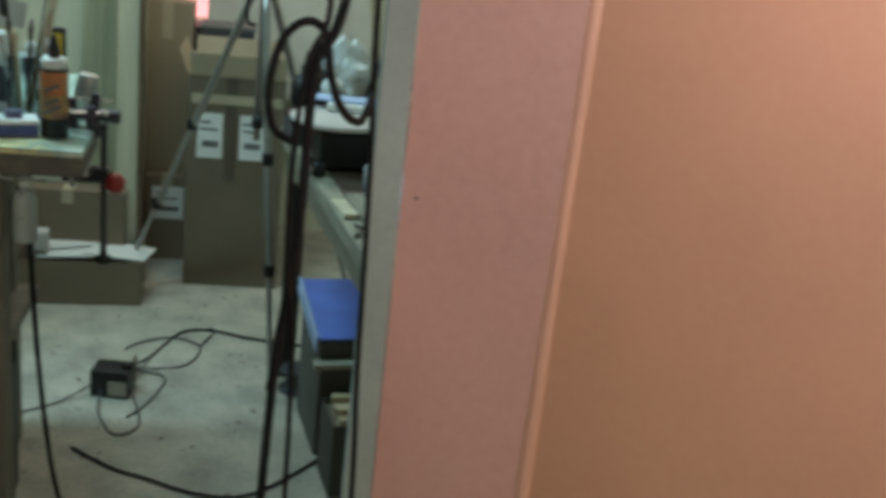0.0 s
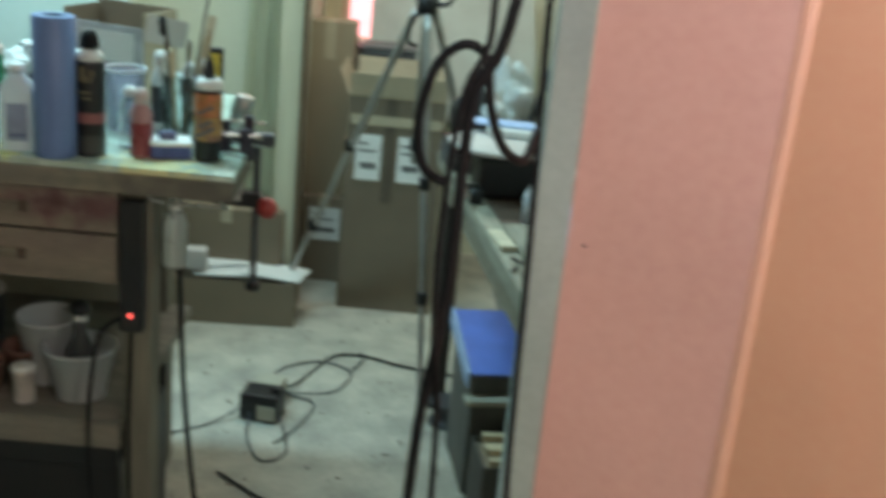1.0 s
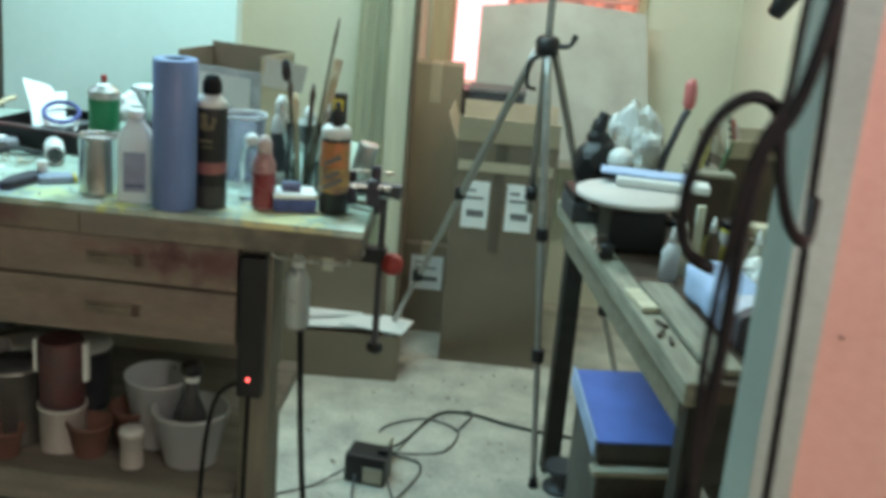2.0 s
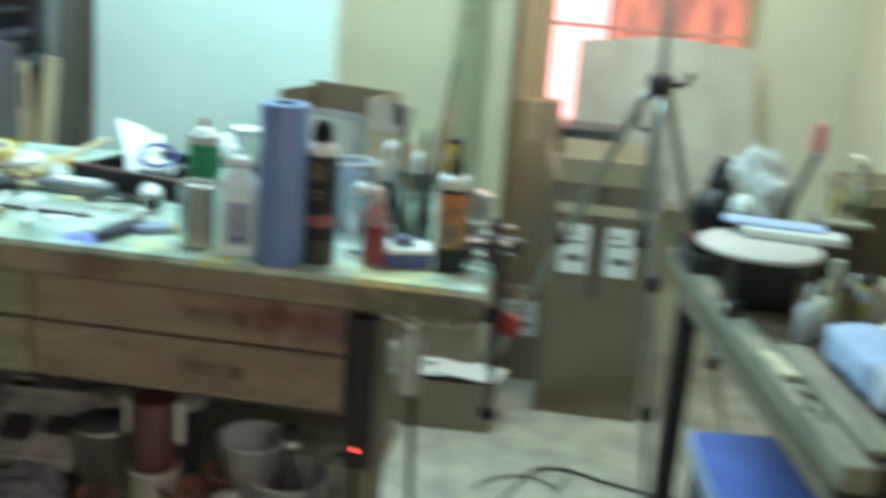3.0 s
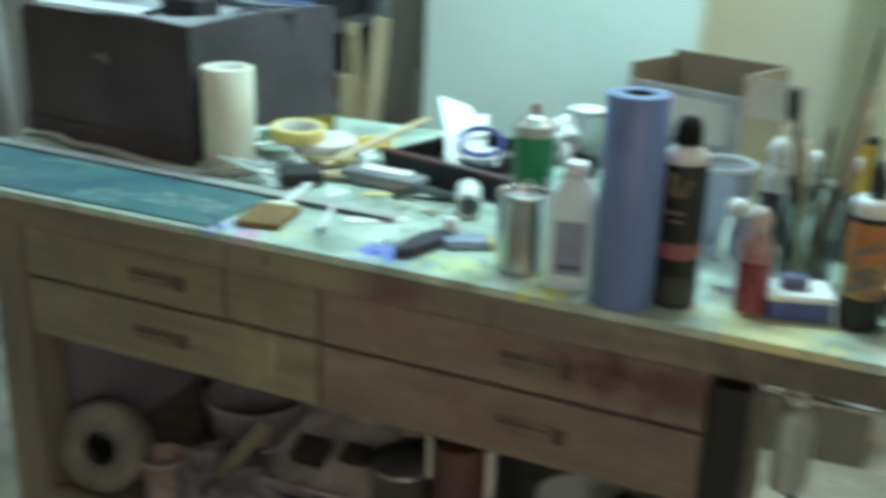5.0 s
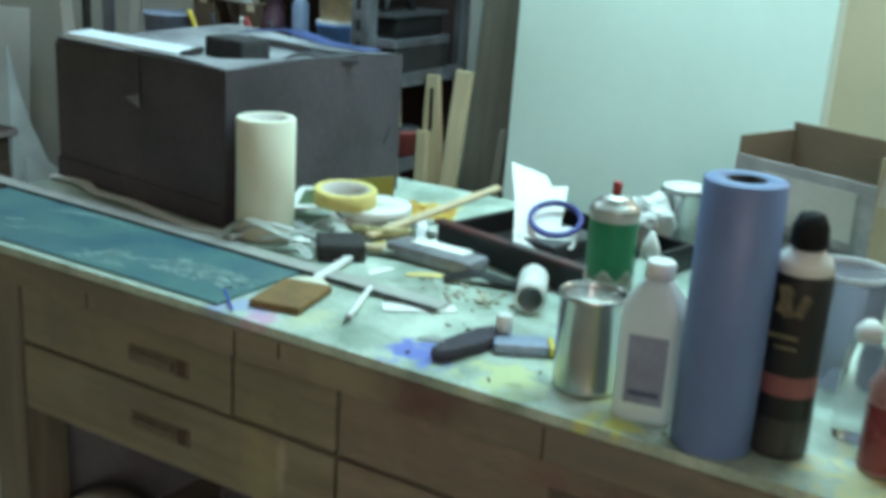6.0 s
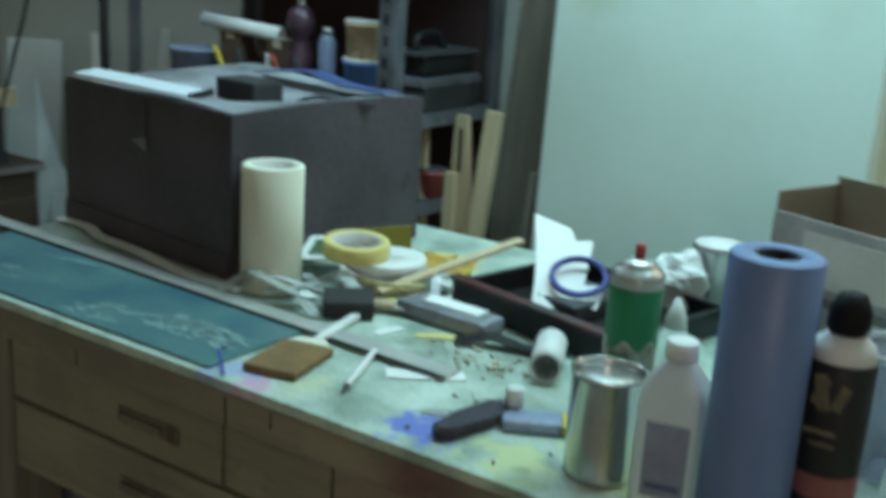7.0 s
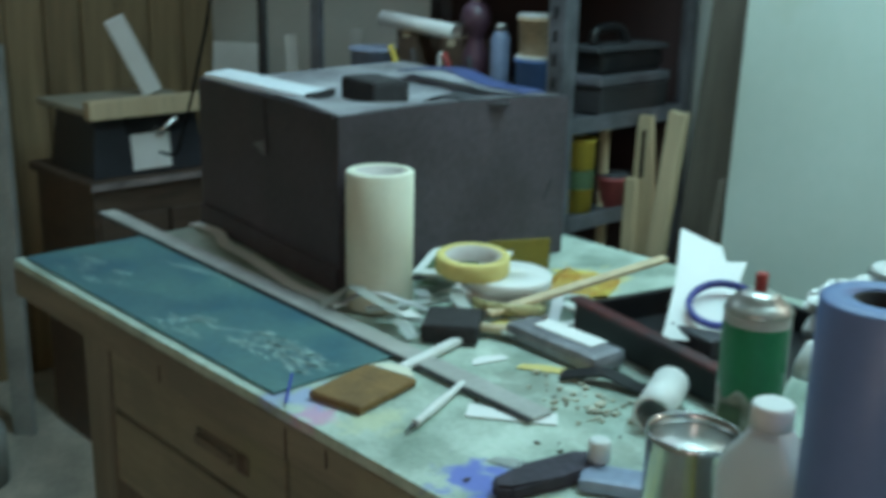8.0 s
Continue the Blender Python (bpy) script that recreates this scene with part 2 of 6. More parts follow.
def backlit_cloth():
    """Thin red cloth in uneven folds, through which the daylight behind it shows."""
    m = mat("backlit_red_cloth", (0.60, 0.42, 0.30), 0.9, var=0.25, scale=7, stretch=(4, 1, 0.7), tint=(0.26, 0.26, 0.22), patch=0.3)
    n, l = m.node_tree.nodes, m.node_tree.links
    tr, mx = n.new("ShaderNodeBsdfTranslucent"), n.new("ShaderNodeMixShader")
    src = n["Principled BSDF"].inputs["Base Color"].links[0].from_socket
    l.new(src, tr.inputs["Color"])
    mx.inputs[0].default_value = 0.75
    l.new(n["Principled BSDF"].outputs[0], mx.inputs[1])
    l.new(tr.outputs[0], mx.inputs[2])
    l.new(mx.outputs[0], n["Material Output"].inputs["Surface"])
    return m


M_REDGLOW = backlit_cloth()
M_LED = glow("red_indicator", (1.0, 0.14, 0.12), 2.0)
M_BOARD = mat("grey_wall_board", (0.62, 0.64, 0.58), 0.8, var=0.1, scale=5, tint=(0.53, 0.52, 0.47), patch=0.3)


# ---- mesh helpers ----
def T(x, y, z, rx=0, ry=0, rz=0):
    return pose(x, y, z, rx, ry, rz)


def box(bm, x0, x1, y0, y1, z0, z1, bev=0.0, m=None):
    r = bmesh.ops.create_cube(bm, size=1)
    mm = Matrix.Translation(((x0 + x1) / 2, (y0 + y1) / 2, (z0 + z1) / 2)) @ Matrix.Diagonal((x1 - x0, y1 - y0, z1 - z0, 1))
    bmesh.ops.transform(bm, matrix=(m @ mm) if m else mm, verts=r["verts"])
    if bev:
        es = list({e for v in r["verts"] for e in v.link_edges})
        bmesh.ops.bevel(bm, geom=es, offset=bev, segments=2, affect="EDGES", profile=0.6)
    return bm


def lathe(bm, prof, seg=28, m=None, cap=True):
    """Turns a profile of (radius, height) round z."""
    rings = []
    for r, z in prof:
        ring = []
        for i in range(seg):
            a = 2 * math.pi * i / seg
            v = Vector((r * math.cos(a), r * math.sin(a), z))
            ring.append(bm.verts.new(m @ v if m else v))
        rings.append(ring)
    for a, b in zip(rings, rings[1:]):
        for i in range(seg):
            f = bm.faces.new((a[i], a[(i + 1) % seg], b[(i + 1) % seg], b[i]))
            f.smooth = True
    if cap:
        bm.faces.new(list(reversed(rings[0])))
        bm.faces.new(rings[-1])
    return bm


def tube(bm, pts, r, seg=8, close=False, sub=6):
    """A round cord along a smooth line through the points."""
    P = [Vector(p) for p in pts]
    line = []
    for i in range(len(P) - 1):
        p0, p1, p2, p3 = P[max(i - 1, 0)], P[i], P[i + 1], P[min(i + 2, len(P) - 1)]
        for k in range(sub):
            t = k / sub
            line.append(0.5 * ((2 * p1) + (p2 - p0) * t + (2 * p0 - 5 * p1 + 4 * p2 - p3) * t * t + (3 * p1 - p0 - 3 * p2 + p3) * t ** 3))
    line.append(P[-1])
    rings, up = [], Vector((0.13, 0.21, 0.97))
    for i, p in enumerate(line):
        d = (line[min(i + 1, len(line) - 1)] - line[max(i - 1, 0)]).normalized()
        u = d.cross(up)
        if u.length < 1e-3:
            u = d.cross(Vector((1, 0, 0)))
        u.normalize()
        w = d.cross(u)
        up = u.cross(d) if u.cross(d).length > 1e-3 else up
        rad = r[min(i * len(r) // len(line), len(r) - 1)] if isinstance(r, (list, tuple)) else r
        rings.append([bm.verts.new(p + rad * (math.cos(2 * math.pi * k / seg) * u + math.sin(2 * math.pi * k / seg) * w)) for k in range(seg)])
    for a, b in zip(rings, rings[1:]):
        for k in range(seg):
            bm.faces.new((a[k], a[(k + 1) % seg], b[(k + 1) % seg], b[k])).smooth = True
    bm.faces.new(list(reversed(rings[0])))
    bm.faces.new(rings[-1])
    return bm


def plate(bm, pts, thick, m=None):
    """A flat piece with the outline pts (x, y), its underside at z = 0."""
    lo = [bm.verts.new((m or Matrix()) @ Vector((x, y, 0))) for x, y in pts]
    hi = [bm.verts.new((m or Matrix()) @ Vector((x, y, thick))) for x, y in pts]
    bm.faces.new(list(reversed(lo)))
    bm.faces.new(hi)
    for i in range(len(pts)):
        j = (i + 1) % len(pts)
        bm.faces.new((lo[i], lo[j], hi[j], hi[i]))
    return bm


def B():
    return bmesh.new()


def obj(name, bm, material):
    bmesh.ops.recalc_face_normals(bm, faces=bm.faces)
    me = bpy.data.meshes.new(name)
    bm.to_mesh(me)
    bm.free()
    me.materials.append(material)
    return new(name, me)


def part(name, bm, material, parent, label=""):
    o = obj(name, bm, material)
    o.parent = parent
    return tagged(o, label=label)


def thing(name, label, category, m=None, group=""):
    o = new(name)
    o.empty_display_size = 0.05
    if m:
        o.matrix_world = m
    return tagged(o, label, category, group)


def solo(name, bm, material, label, category, m=None, group=""):
    o = obj(name, bm, material)
    if m:
        o.matrix_world = m
    return tagged(o, label, category, group)


def struct(name, bm, material, label="", category=""):
    return tagged(obj(name, bm, material), label, category, kind="structure")


# ---- the room ----
H = 1.0
struct("floor", box(B(), -3.5, 2.6, -3.4, 2.75, -0.1, 0.0), M_FLOOR, "dusty pale grey concrete floor with stains", "floor")
struct("ceiling", box(B(), -3.5, 2.6, -3.4, 2.75, 2.45, 2.55), M_CEIL, "plain off-white ceiling", "ceiling")
struct("wall_north_1", box(B(), -3.4, -0.58, 1.5, 1.62, 0, 2.45), M_NWALL, "grey painted wall behind the shelves", "wall")
struct("wall_return_1", box(B(), -0.70, -0.58, 1.62, 2.05, 0, 2.45), M_WALL, "pale yellow-green painted wall return", "wall")
struct("wall_north_2", box(B(), -0.58, 0.0, 1.93, 2.05, 0, 2.45), M_WALL, "pale yellow-green painted wall", "wall")
struct("wall_return_2", box(B(), -0.12, 0.0, 2.05, 2.6, 0, 2.45), M_WALL, "pale painted wall return", "wall")
WX0, WX1, WZ0, WZ1 = 0.10, 0.80, 0.88, 1.95
bm = B()
box(bm, -0.12, WX0, 2.6, 2.72, 0, 2.45)
box(bm, WX1, 1.32, 2.6, 2.72, 0, 2.45)
box(bm, WX0, WX1, 2.6, 2.72, 0, WZ0)
box(bm, WX0, WX1, 2.6, 2.72, WZ1, 2.45)
struct("wall_north_3", bm, M_WALL, "pale painted wall with a window", "wall")
struct("wall_east", box(B(), 1.2, 1.32, -0.9, 2.6, 0, 2.45), M_WALL, "pale green painted wall", "wall")
struct("wall_south", box(B(), -3.5, 2.6, -3.4, -3.3, 0, 2.45), M_WALL, "plain pale wall", "wall")
struct("wall_west", box(B(), -3.5, -3.4, -3.3, 1.62, 0, 2.45), M_WALL, "plain pale wall", "wall")
struct("wall_hall", box(B(), 2.5, 2.6, -3.3, -0.8, 0, 2.45), M_WALL, "plain pale wall", "wall")

# salmon wall beside the opening, in two facets, and its grey jamb
bm = B()
plate(bm, [(0.625, -0.915), (0.797, -0.982), (0.82, -0.80), (0.66, -0.80)], 2.45)
struct("wall_salmon", bm, M_ORANGE, "pinkish salmon painted reveal beside the opening", "wall")
# this facet's orange paint also carries its brighter, warmer light
bm = B()
plate(bm, [(0.799, -0.984), (1.55, -1.86), (2.5, -1.86), (2.5, -0.80), (0.822, -0.80)], 2.45)
struct("wall_orange", bm, mat("apricot_lit_wall_paint", (0.85, 0.465, 0.30), 0.75, var=0.08, scale=2.5, fine=90, bump=0.12), "apricot-orange painted wall beyond the corner, coloured as if lit brighter", "wall")
bm = B()
plate(bm, [(0.590, -0.925), (0.622, -0.932), (0.640, -0.79), (0.600, -0.79)], 2.45)
struct("jamb", bm, M_JAMB, "grey-green painted door jamb", "jamb")

# strip added along the corner; the edge highlight is put into its lighter colour
struct("trim_1", lathe(B(), [(0.011, 0), (0.012, 0.9), (0.010, 1.25), (0.012, 2.449)], 20, T(0.799, -0.976, 0)), mat("salmon_highlight_paint", (0.86, 0.50, 0.36), 0.45, var=0.06), "rounded salmon corner strip, lightened as an edge highlight", "trim")
solo("nail_hole", lathe(B(), [(0.0017, 0), (0.0014, 0.0015)], 10, T(0.641, -0.9227, 1.229, 90, 0, -21)), M_DARKWOOD, "dark nail head in the salmon wall", "nail")

# window with a bright outside, a red cloth and a sill
win = thing("window_1", "window with bright daylight behind red cloth", "window")
win["kind"] = "structure"
bm = B()
box(bm, WX0 - 0.03, WX0, 2.57, 2.60, WZ0 - 0.03, WZ1 + 0.03, 0.003)
box(bm, WX1, WX1 + 0.03, 2.57, 2.60, WZ0 - 0.03, WZ1 + 0.03, 0.003)
box(bm, WX0, WX1, 2.57, 2.60, WZ1, WZ1 + 0.03, 0.003)
part("window_frame", bm, M_PINE, win)
part("window_sill", box(B(), WX0 + 0.02, WX1 + 0.05, 2.47, 2.597, WZ0 - 0.1, WZ0 - 0.004, 0.004), M_DSTEEL, win, "dark grey sill block")
part("glazing_bar", box(B(), WX0 + 0.001, WX1 - 0.001, 2.605, 2.622, 1.238, 1.252, 0.003), mat("sunlit_bar_paint", (0.75, 0.45, 0.38), 0.6), win, "thin painted glazing bar")
cl = B()
for i in range(24):
    x0 = WX0 + 0.2 + i * 0.021
    v = [cl.verts.new((x0 + dx, 2.63 + 0.008 * math.sin((i + dx / 0.021) * 1.7), z)) for dx, z in ((0, WZ0), (0.021, WZ0), (0.021, WZ1), (0, WZ1))]
    cl.faces.new(v).smooth = True
part("cloth", cl, M_REDGLOW, win, "red-orange cloth lit from behind")
struct("backdrop", box(B(), -0.4, 1.4, 2.9, 2.92, 0.5, 2.3), M_SKY, "bright pinkish daylight outside", "backdrop")

# tan panelling on the west wall
pan = thing("wood_panelling", "tan vertical wood panelling on the wall", "panelling")
bmp = B()
box(bmp, -3.398, -3.375, -0.058, 0.058, 0, 2.44, 0.004)
ob0 = part("board", bmp, M_PLY, pan)
ob0.location = (0, 0.1, 0)
for i in range(1, 12):
    o = ob0.copy()
    scene.collection.objects.link(o)
    o.location = (0.004 * (i % 3), 0.1 + 0.122 * i, 0)

# wall board hung over the window, wood strip and rusty strip by the corner
bm = B()
plate(bm, [(0.0, 0.0), (0.66, 0.02), (0.665, 0.30), (0.62, 0.62), (0.30, 0.64), (0.0, 0.60)], 0.012)
solo("wall_board", bm, M_BOARD, "grey stained plasterboard sheet leaning below the window", "board", T(0.205, 2.45, 0.60, 86, 0, 0))
solo("corner_post", box(B(), -0.065, 0.012, 1.86, 1.928, 0, 2.45, 0.006), mat("cream_post_paint", (0.68, 0.66, 0.50), 0.6, var=0.12, scale=6, stretch=(6, 6, 0.4)), "pale painted corner post", "post")
solo("rusty_strip", box(B(), 0.014, 0.028, 1.85, 1.92, 0, 2.45, 0.003), mat("rust_brown_wood", (0.20, 0.135, 0.085), 0.7, var=0.25, scale=7, stretch=(6, 6, 0.5)), "thin dark rusty strip along the post", "strip")
drape = B()
rows = []
for j in range(13):
    z = 0.25 + 2.19 * j / 12
    left = -0.215 + 0.035 * z
    row = []
    for i in range(41):
        u = i / 40
        row.append(drape.verts.new((left + (-0.075 - left) * u, 1.906 - 0.006 * math.sin(13 * u + 0.9 * math.sin(2.1 * z)) * (0.3 + 0.7 * u) - 0.002 * math.sin(29 * u + 3 * z), z)))
    rows.append(row)
for a, b in zip(rows, rows[1:]):
    for i in range(40):
        drape.faces.new((a[i], a[i + 1], b[i + 1], b[i])).smooth = True
bmesh.ops.solidify(drape, geom=drape.faces[:], thickness=0.0025)
solo("plastic_sheet", drape, blotches(mat("faded_plastic", (0.74, 0.76, 0.58), 0.4, var=0.08, scale=6, stretch=(5, 5, 0.6)), [((-0.135, 1.90, 1.39), 0.12, (2.6, 1, 0.8), (0.36, 0.35, 0.22), 0.8)], 0.3, 14), "faded yellowish plastic sheet hanging in folds", "sheet")
solo("wood_strip", box(B(), 0.035, 0.10, 2.30, 2.33, 0, 1.9, 0.004), M_PINE, "yellow pine lath standing by the window", "lath")

# white sheet leaning behind the bench
solo("white_sheet", box(B(), -0.355, 0.355, -0.02, 0.02, 0, 2.25, 0.004), M_SHEET, "large plain white sheet leaning on the wall", "sheet", T(-0.742, 1.19, 0.004, -1.5, 0, -10))


# black pole and thin cord beside it
solo("black_pole", lathe(B(), [(0.009, 0), (0.009, 2.45)], 12), M_BLACK, "thin black upright pole", "pole", T(-1.70, 0.60, 0))


# ---- cartons ----
def carton(name, label, w, d, h, m, material, flaps=0.0, labels=(), open_top=False, tape=False):
    t = thing(name, label, "cardboard box", m)
    s = 0.004
    if open_top:
        part("front_panel", box(B(), 0, w, 0, s, 0, h), material, t)
        part("back_panel", box(B(), 0, w, d - s, d, 0, h), material, t)
        part("side_panel", box(B(), 0, s, s, d - s, 0, h), material, t)
        part("side_panel", box(B(), w - s, w, s, d - s, 0, h), material, t)
        part("bottom_panel", box(B(), s, w - s, s, d - s, 0, s), material, t)
    else:
        part("body", box(B(), 0, w, 0, d, 0, h, 0.003), material, t)
        if h > 0.12:
            part("tape", box(B(), w / 2 - min(0.02, w / 6), w / 2 + min(0.02, w / 6), -0.0016, -0.0004, h * 0.86, h - 0.002), M_CARDL, t)
            part("tape", box(B(), w / 2 - min(0.02, w / 6), w / 2 + min(0.02, w / 6), 0.004, d - 0.004, h + 0.0004, h + 0.0014), M_CARDL, t)
    if flaps:
        part("flap", box(B(), 0.003, w - 0.003, -s, 0, 0, flaps, 0, T(0, 0, h + 0.001, 18, 0, 0)), M_CARDL, t)
        part("flap", box(B(), 0.003, w - 0.003, 0, s, 0, flaps, 0, T(0, d, h + 0.001, -14, 0, 0)), M_CARDL, t)
        part("flap", box(B(), -s, 0, 0.003, d - 0.003, 0, flaps, 0, T(0, 0, h + 0.001, 0, -20, 0)), M_CARDL, t)
    for x0, x1, z0, z1 in labels:
        lb = part("label", box(B(), x0, x1, -0.004, -0.0005, z0, z1), M_PAPER, t, "white paper label")
        for k, (f0, f1, g) in enumerate(((0.12, 0.5, 0.78), (0.12, 0.8, 0.62), (0.2, 0.85, 0.25))):
            hh = (z1 - z0) * (0.05 if k < 2 else 0.14)
            b = box(B(), x0 + (x1 - x0) * f0, x0 + (x1 - x0) * f1, -0.0055, -0.0042, z0 + (z1 - z0) * g, z0 + (z1 - z0) * g + hh)
            part("print", b, M_INK, lb)
    if tape:
        part("tape", box(B(), w / 2 - 0.025, w / 2 + 0.025, -0.003, -0.0006, h * 0.72, h), M_CARDL, t)
    return t


carton("tall_carton", "tall plain brown cardboard carton standing upright", 0.19, 0.12, 1.0, T(-0.02, 2.2, 0), mat("pale_brown_card", (0.36, 0.29, 0.20), 0.85, var=0.1, scale=4, fine=150, bump=0.2))
gcase = thing("grey_case", "dark grey upright case behind the carton", "case", T(0.20, 2.19, 0))
part("body", box(B(), 0, 0.20, 0, 0.12, 0, 0.91, 0.008), M_DSTEEL, gcase)
part("lid", box(B(), -0.004, 0.204, -0.004, 0.124, 0.9105, 0.93, 0.006), mat("dusty_grey_lid", (0.16, 0.155, 0.155), 0.6, var=0.2), gcase, "dusty grey lid")
big = carton("large_carton", "large brown cardboard carton with two labels", 0.345, 0.30, 0.80, T(0.185, 1.86, 0), mat("dull_brown_card", (0.195, 0.152, 0.108), 0.85, var=0.12, scale=4, fine=150, bump=0.2), 0.09,
             ((0.035, 0.125, 0.50, 0.665), (0.185, 0.275, 0.50, 0.665)), True)
part("tape", box(B(), 0.135, 0.172, -0.0030, -0.0006, 0.42, 0.798), mat("dark_parcel_tape", (0.12, 0.095, 0.07), 0.4), big, "dark parcel tape")
part("tape", box(B(), 0.01, 0.335, -0.0050, -0.0032, 0.700, 0.735), M_CARDL, big, "pale paper tape")
carton("low_carton", "low open cardboard carton with papers", 0.42, 0.30, 0.16, T(-0.36, 1.60, 0, 0, 0, 4), M_CARD, 0.0, (), True)
for k, (x, y, z, rz, w) in enumerate(((-0.30, 1.66, 0.15, 10, 0.3), (-0.15, 1.70, 0.157, -12, 0.22), (-0.26, 1.72, 0.164, 25, 0.2))):
    solo("paper_sheet", box(B(), 0, w, 0, 0.14, 0, 0.006), M_PAPER, "loose white paper on the low carton", "paper", T(x, y, z, 0, 0, rz), "papers on the carton")
carton("small_white_box", "small white printed box on the papers", 0.07, 0.06, 0.07, T(-0.33, 1.66, 0.172, 0, 0, 8), M_CARDW)
carton("shipping_carton", "flat brown carton with a white label by the wall", 0.17, 0.06, 0.34, T(0.01, 2.12, 0), M_CARD, 0, ((0.03, 0.15, 0.17, 0.30),))
carton("rear_carton", "brown carton lying behind the low carton", 0.40, 0.10, 0.36, T(-0.42, 1.80, 0.0), M_CARD)

# ---- main workbench ----
bench = thing("workbench", "long dirty wooden workbench with drawers and a shelf", "workbench", T(0, 0, 0))
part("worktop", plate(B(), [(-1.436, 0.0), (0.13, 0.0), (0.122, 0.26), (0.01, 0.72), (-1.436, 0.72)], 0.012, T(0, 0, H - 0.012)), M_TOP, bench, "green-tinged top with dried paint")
part("edge_board", box(B(), -1.436, 0.13, -0.002, 0.018, H - 0.052, H - 0.013, 0.003), M_EDGE, bench)
part("edge_board", box(B(), -1.435, -1.418, 0.02, 0.719, H - 0.052, H - 0.013, 0.003), M_WOOD, bench)
part("edge_board", plate(B(), [(0.108, 0.02), (0.128, 0.02), (0.119, 0.26), (0.008, 0.718), (-0.012, 0.718), (0.10, 0.26)], 0.039, T(0, 0, H - 0.052)), M_EDGE, bench)
part("top_frame", box(B(), -1.40, -0.02, 0.03, 0.70, H - 0.045, H - 0.014), M_WOOD, bench)


M_SLOT = mat("dirty_slot_wood", (0.20, 0.172, 0.13), 0.8, var=0.25, scale=20)


def drawer(x0, x1, z0, z1, material, hx):
    d = part("drawer", box(B(), x0, x1, 0.006, 0.026, z0, z1, 0.003), material, bench)
    part("drawer_box", box(B(), x0 + 0.012, x1 - 0.012, 0.027, 0.56, z0 + 0.008, z1 - 0.008), M_WOOD, d)
    zc = (z0 + z1) / 2
    part("finger_slot", box(B(), hx - 0.052, hx + 0.052, 0.0030, 0.0058, zc - 0.011, zc + 0.011, 0.0012), M_SLOT, d, "dark routed finger slot")
    part("handle", box(B(), hx - 0.044, hx + 0.030, -0.006, 0.0028, zc - 0.003, zc + 0.007, 0.002), M_SLOT, d, "worn wooden pull")
    # dark piece painting the shadow at the slot's right end
    part("slot_end", box(B(), hx + 0.034, hx + 0.048, 0.0018, 0.0029, zc - 0.010, zc + 0.011, 0.0004), M_DARKWOOD, d)


drawer(-1.162, -0.782, 0.866, 0.945, M_WOODY, -0.90)
drawer(-1.162, -0.624, 0.765, 0.860, M_WOODY, -0.90)
drawer(-0.618, -0.085, 0.866, 0.945, M_WOODR, -0.30)
drawer(-0.618, -0.085, 0.765, 0.860, M_WOODR, -0.305)
part("filler_board", box(B(), -0.778, -0.624, 0.008, 0.026, 0.866, 0.945, 0.003), M_WOODY, bench)
for x0, x1, y0, y1 in ((-1.235, -1.168, 0.004, 0.08), (-0.081, -0.026, 0.03, 0.10), (-1.235, -1.168, 0.62, 0.69), (-0.20, -0.14, 0.62, 0.69), (-1.40, -1.34, 0.60, 0.68)):
    part("leg", box(B(), x0, x1, y0, y1, 0, H - 0.046, 0.004), M_LEG, bench)
M_SHELFW = mat("grimy_shelf_wood", (0.24, 0.22, 0.18), 0.75, var=0.25, scale=8, stretch=(0.6, 5, 5), tint=(0.14, 0.125, 0.105))
part("shelf", box(B(), -1.23, -0.09, 0.03, 0.68, 0.425, 0.452, 0.004), M_SHELFW, bench)
part("side_panel", box(B(), -1.232, -1.222, 0.082, 0.618, 0.453, 0.95, 0.002), mat("blue_grey_panel", (0.36, 0.38, 0.43), 0.7, var=0.12), bench, "blue-grey side panel")
part("shelf_rail", box(B(), -1.166, -0.083, 0.006, 0.028, 0.41, 0.47, 0.003), M_SHELFW, bench)
part("back_panel", box(B(), -1.166, -0.205, 0.655, 0.668, 0.453, 0.95), mat("pale_back_board", (0.46, 0.44, 0.37), 0.7, var=0.15, scale=6), bench)

for gx, gz0, gz1, gy in ((-0.767, H - 0.051, H - 0.016, -0.0034), (-0.70, H - 0.034, H - 0.015, -0.0034), (-0.36, H - 0.051, H - 0.016, -0.0034), (-1.02, H - 0.05, H - 0.03, -0.0034)):
    part("gap", box(B(), gx - 0.0012, gx + 0.0012, gy, gy + 0.001, gz0, gz1), M_DARKWOOD, bench)
# power strip on the leg, with cords
ps = thing("power_strip", "dark power strip with a red light on the bench leg", "power strip", T(0, 0, 0))
part("body", box(B(), -0.080, -0.034, -0.004, 0.028, 0.672, 0.935, 0.006), M_BLACK, ps)
part("indicator", box(B(), -0.061, -0.055, -0.007, -0.0045, 0.705, 0.712, 0.002), M_LED, ps, "glowing red switch")
part("cord", tube(B(), [(-0.057, 0.0, 0.672), (-0.06, -0.01, 0.45), (-0.058, -0.01, 0.25), (-0.05, -0.02, 0.08), (0.0, 0.02, 0.006), (0.1, 0.15, 0.006)], 0.0045), M_RUBBER, ps)
part("cord", tube(B(), [(-0.08, -0.002, 0.70), (-0.115, -0.015, 0.66), (-0.135, -0.02, 0.5), (-0.13, -0.02, 0.3), (-0.12, -0.01, 0.10), (-0.09, 0.0, 0.006)], 0.004), M_RUBBER, ps)
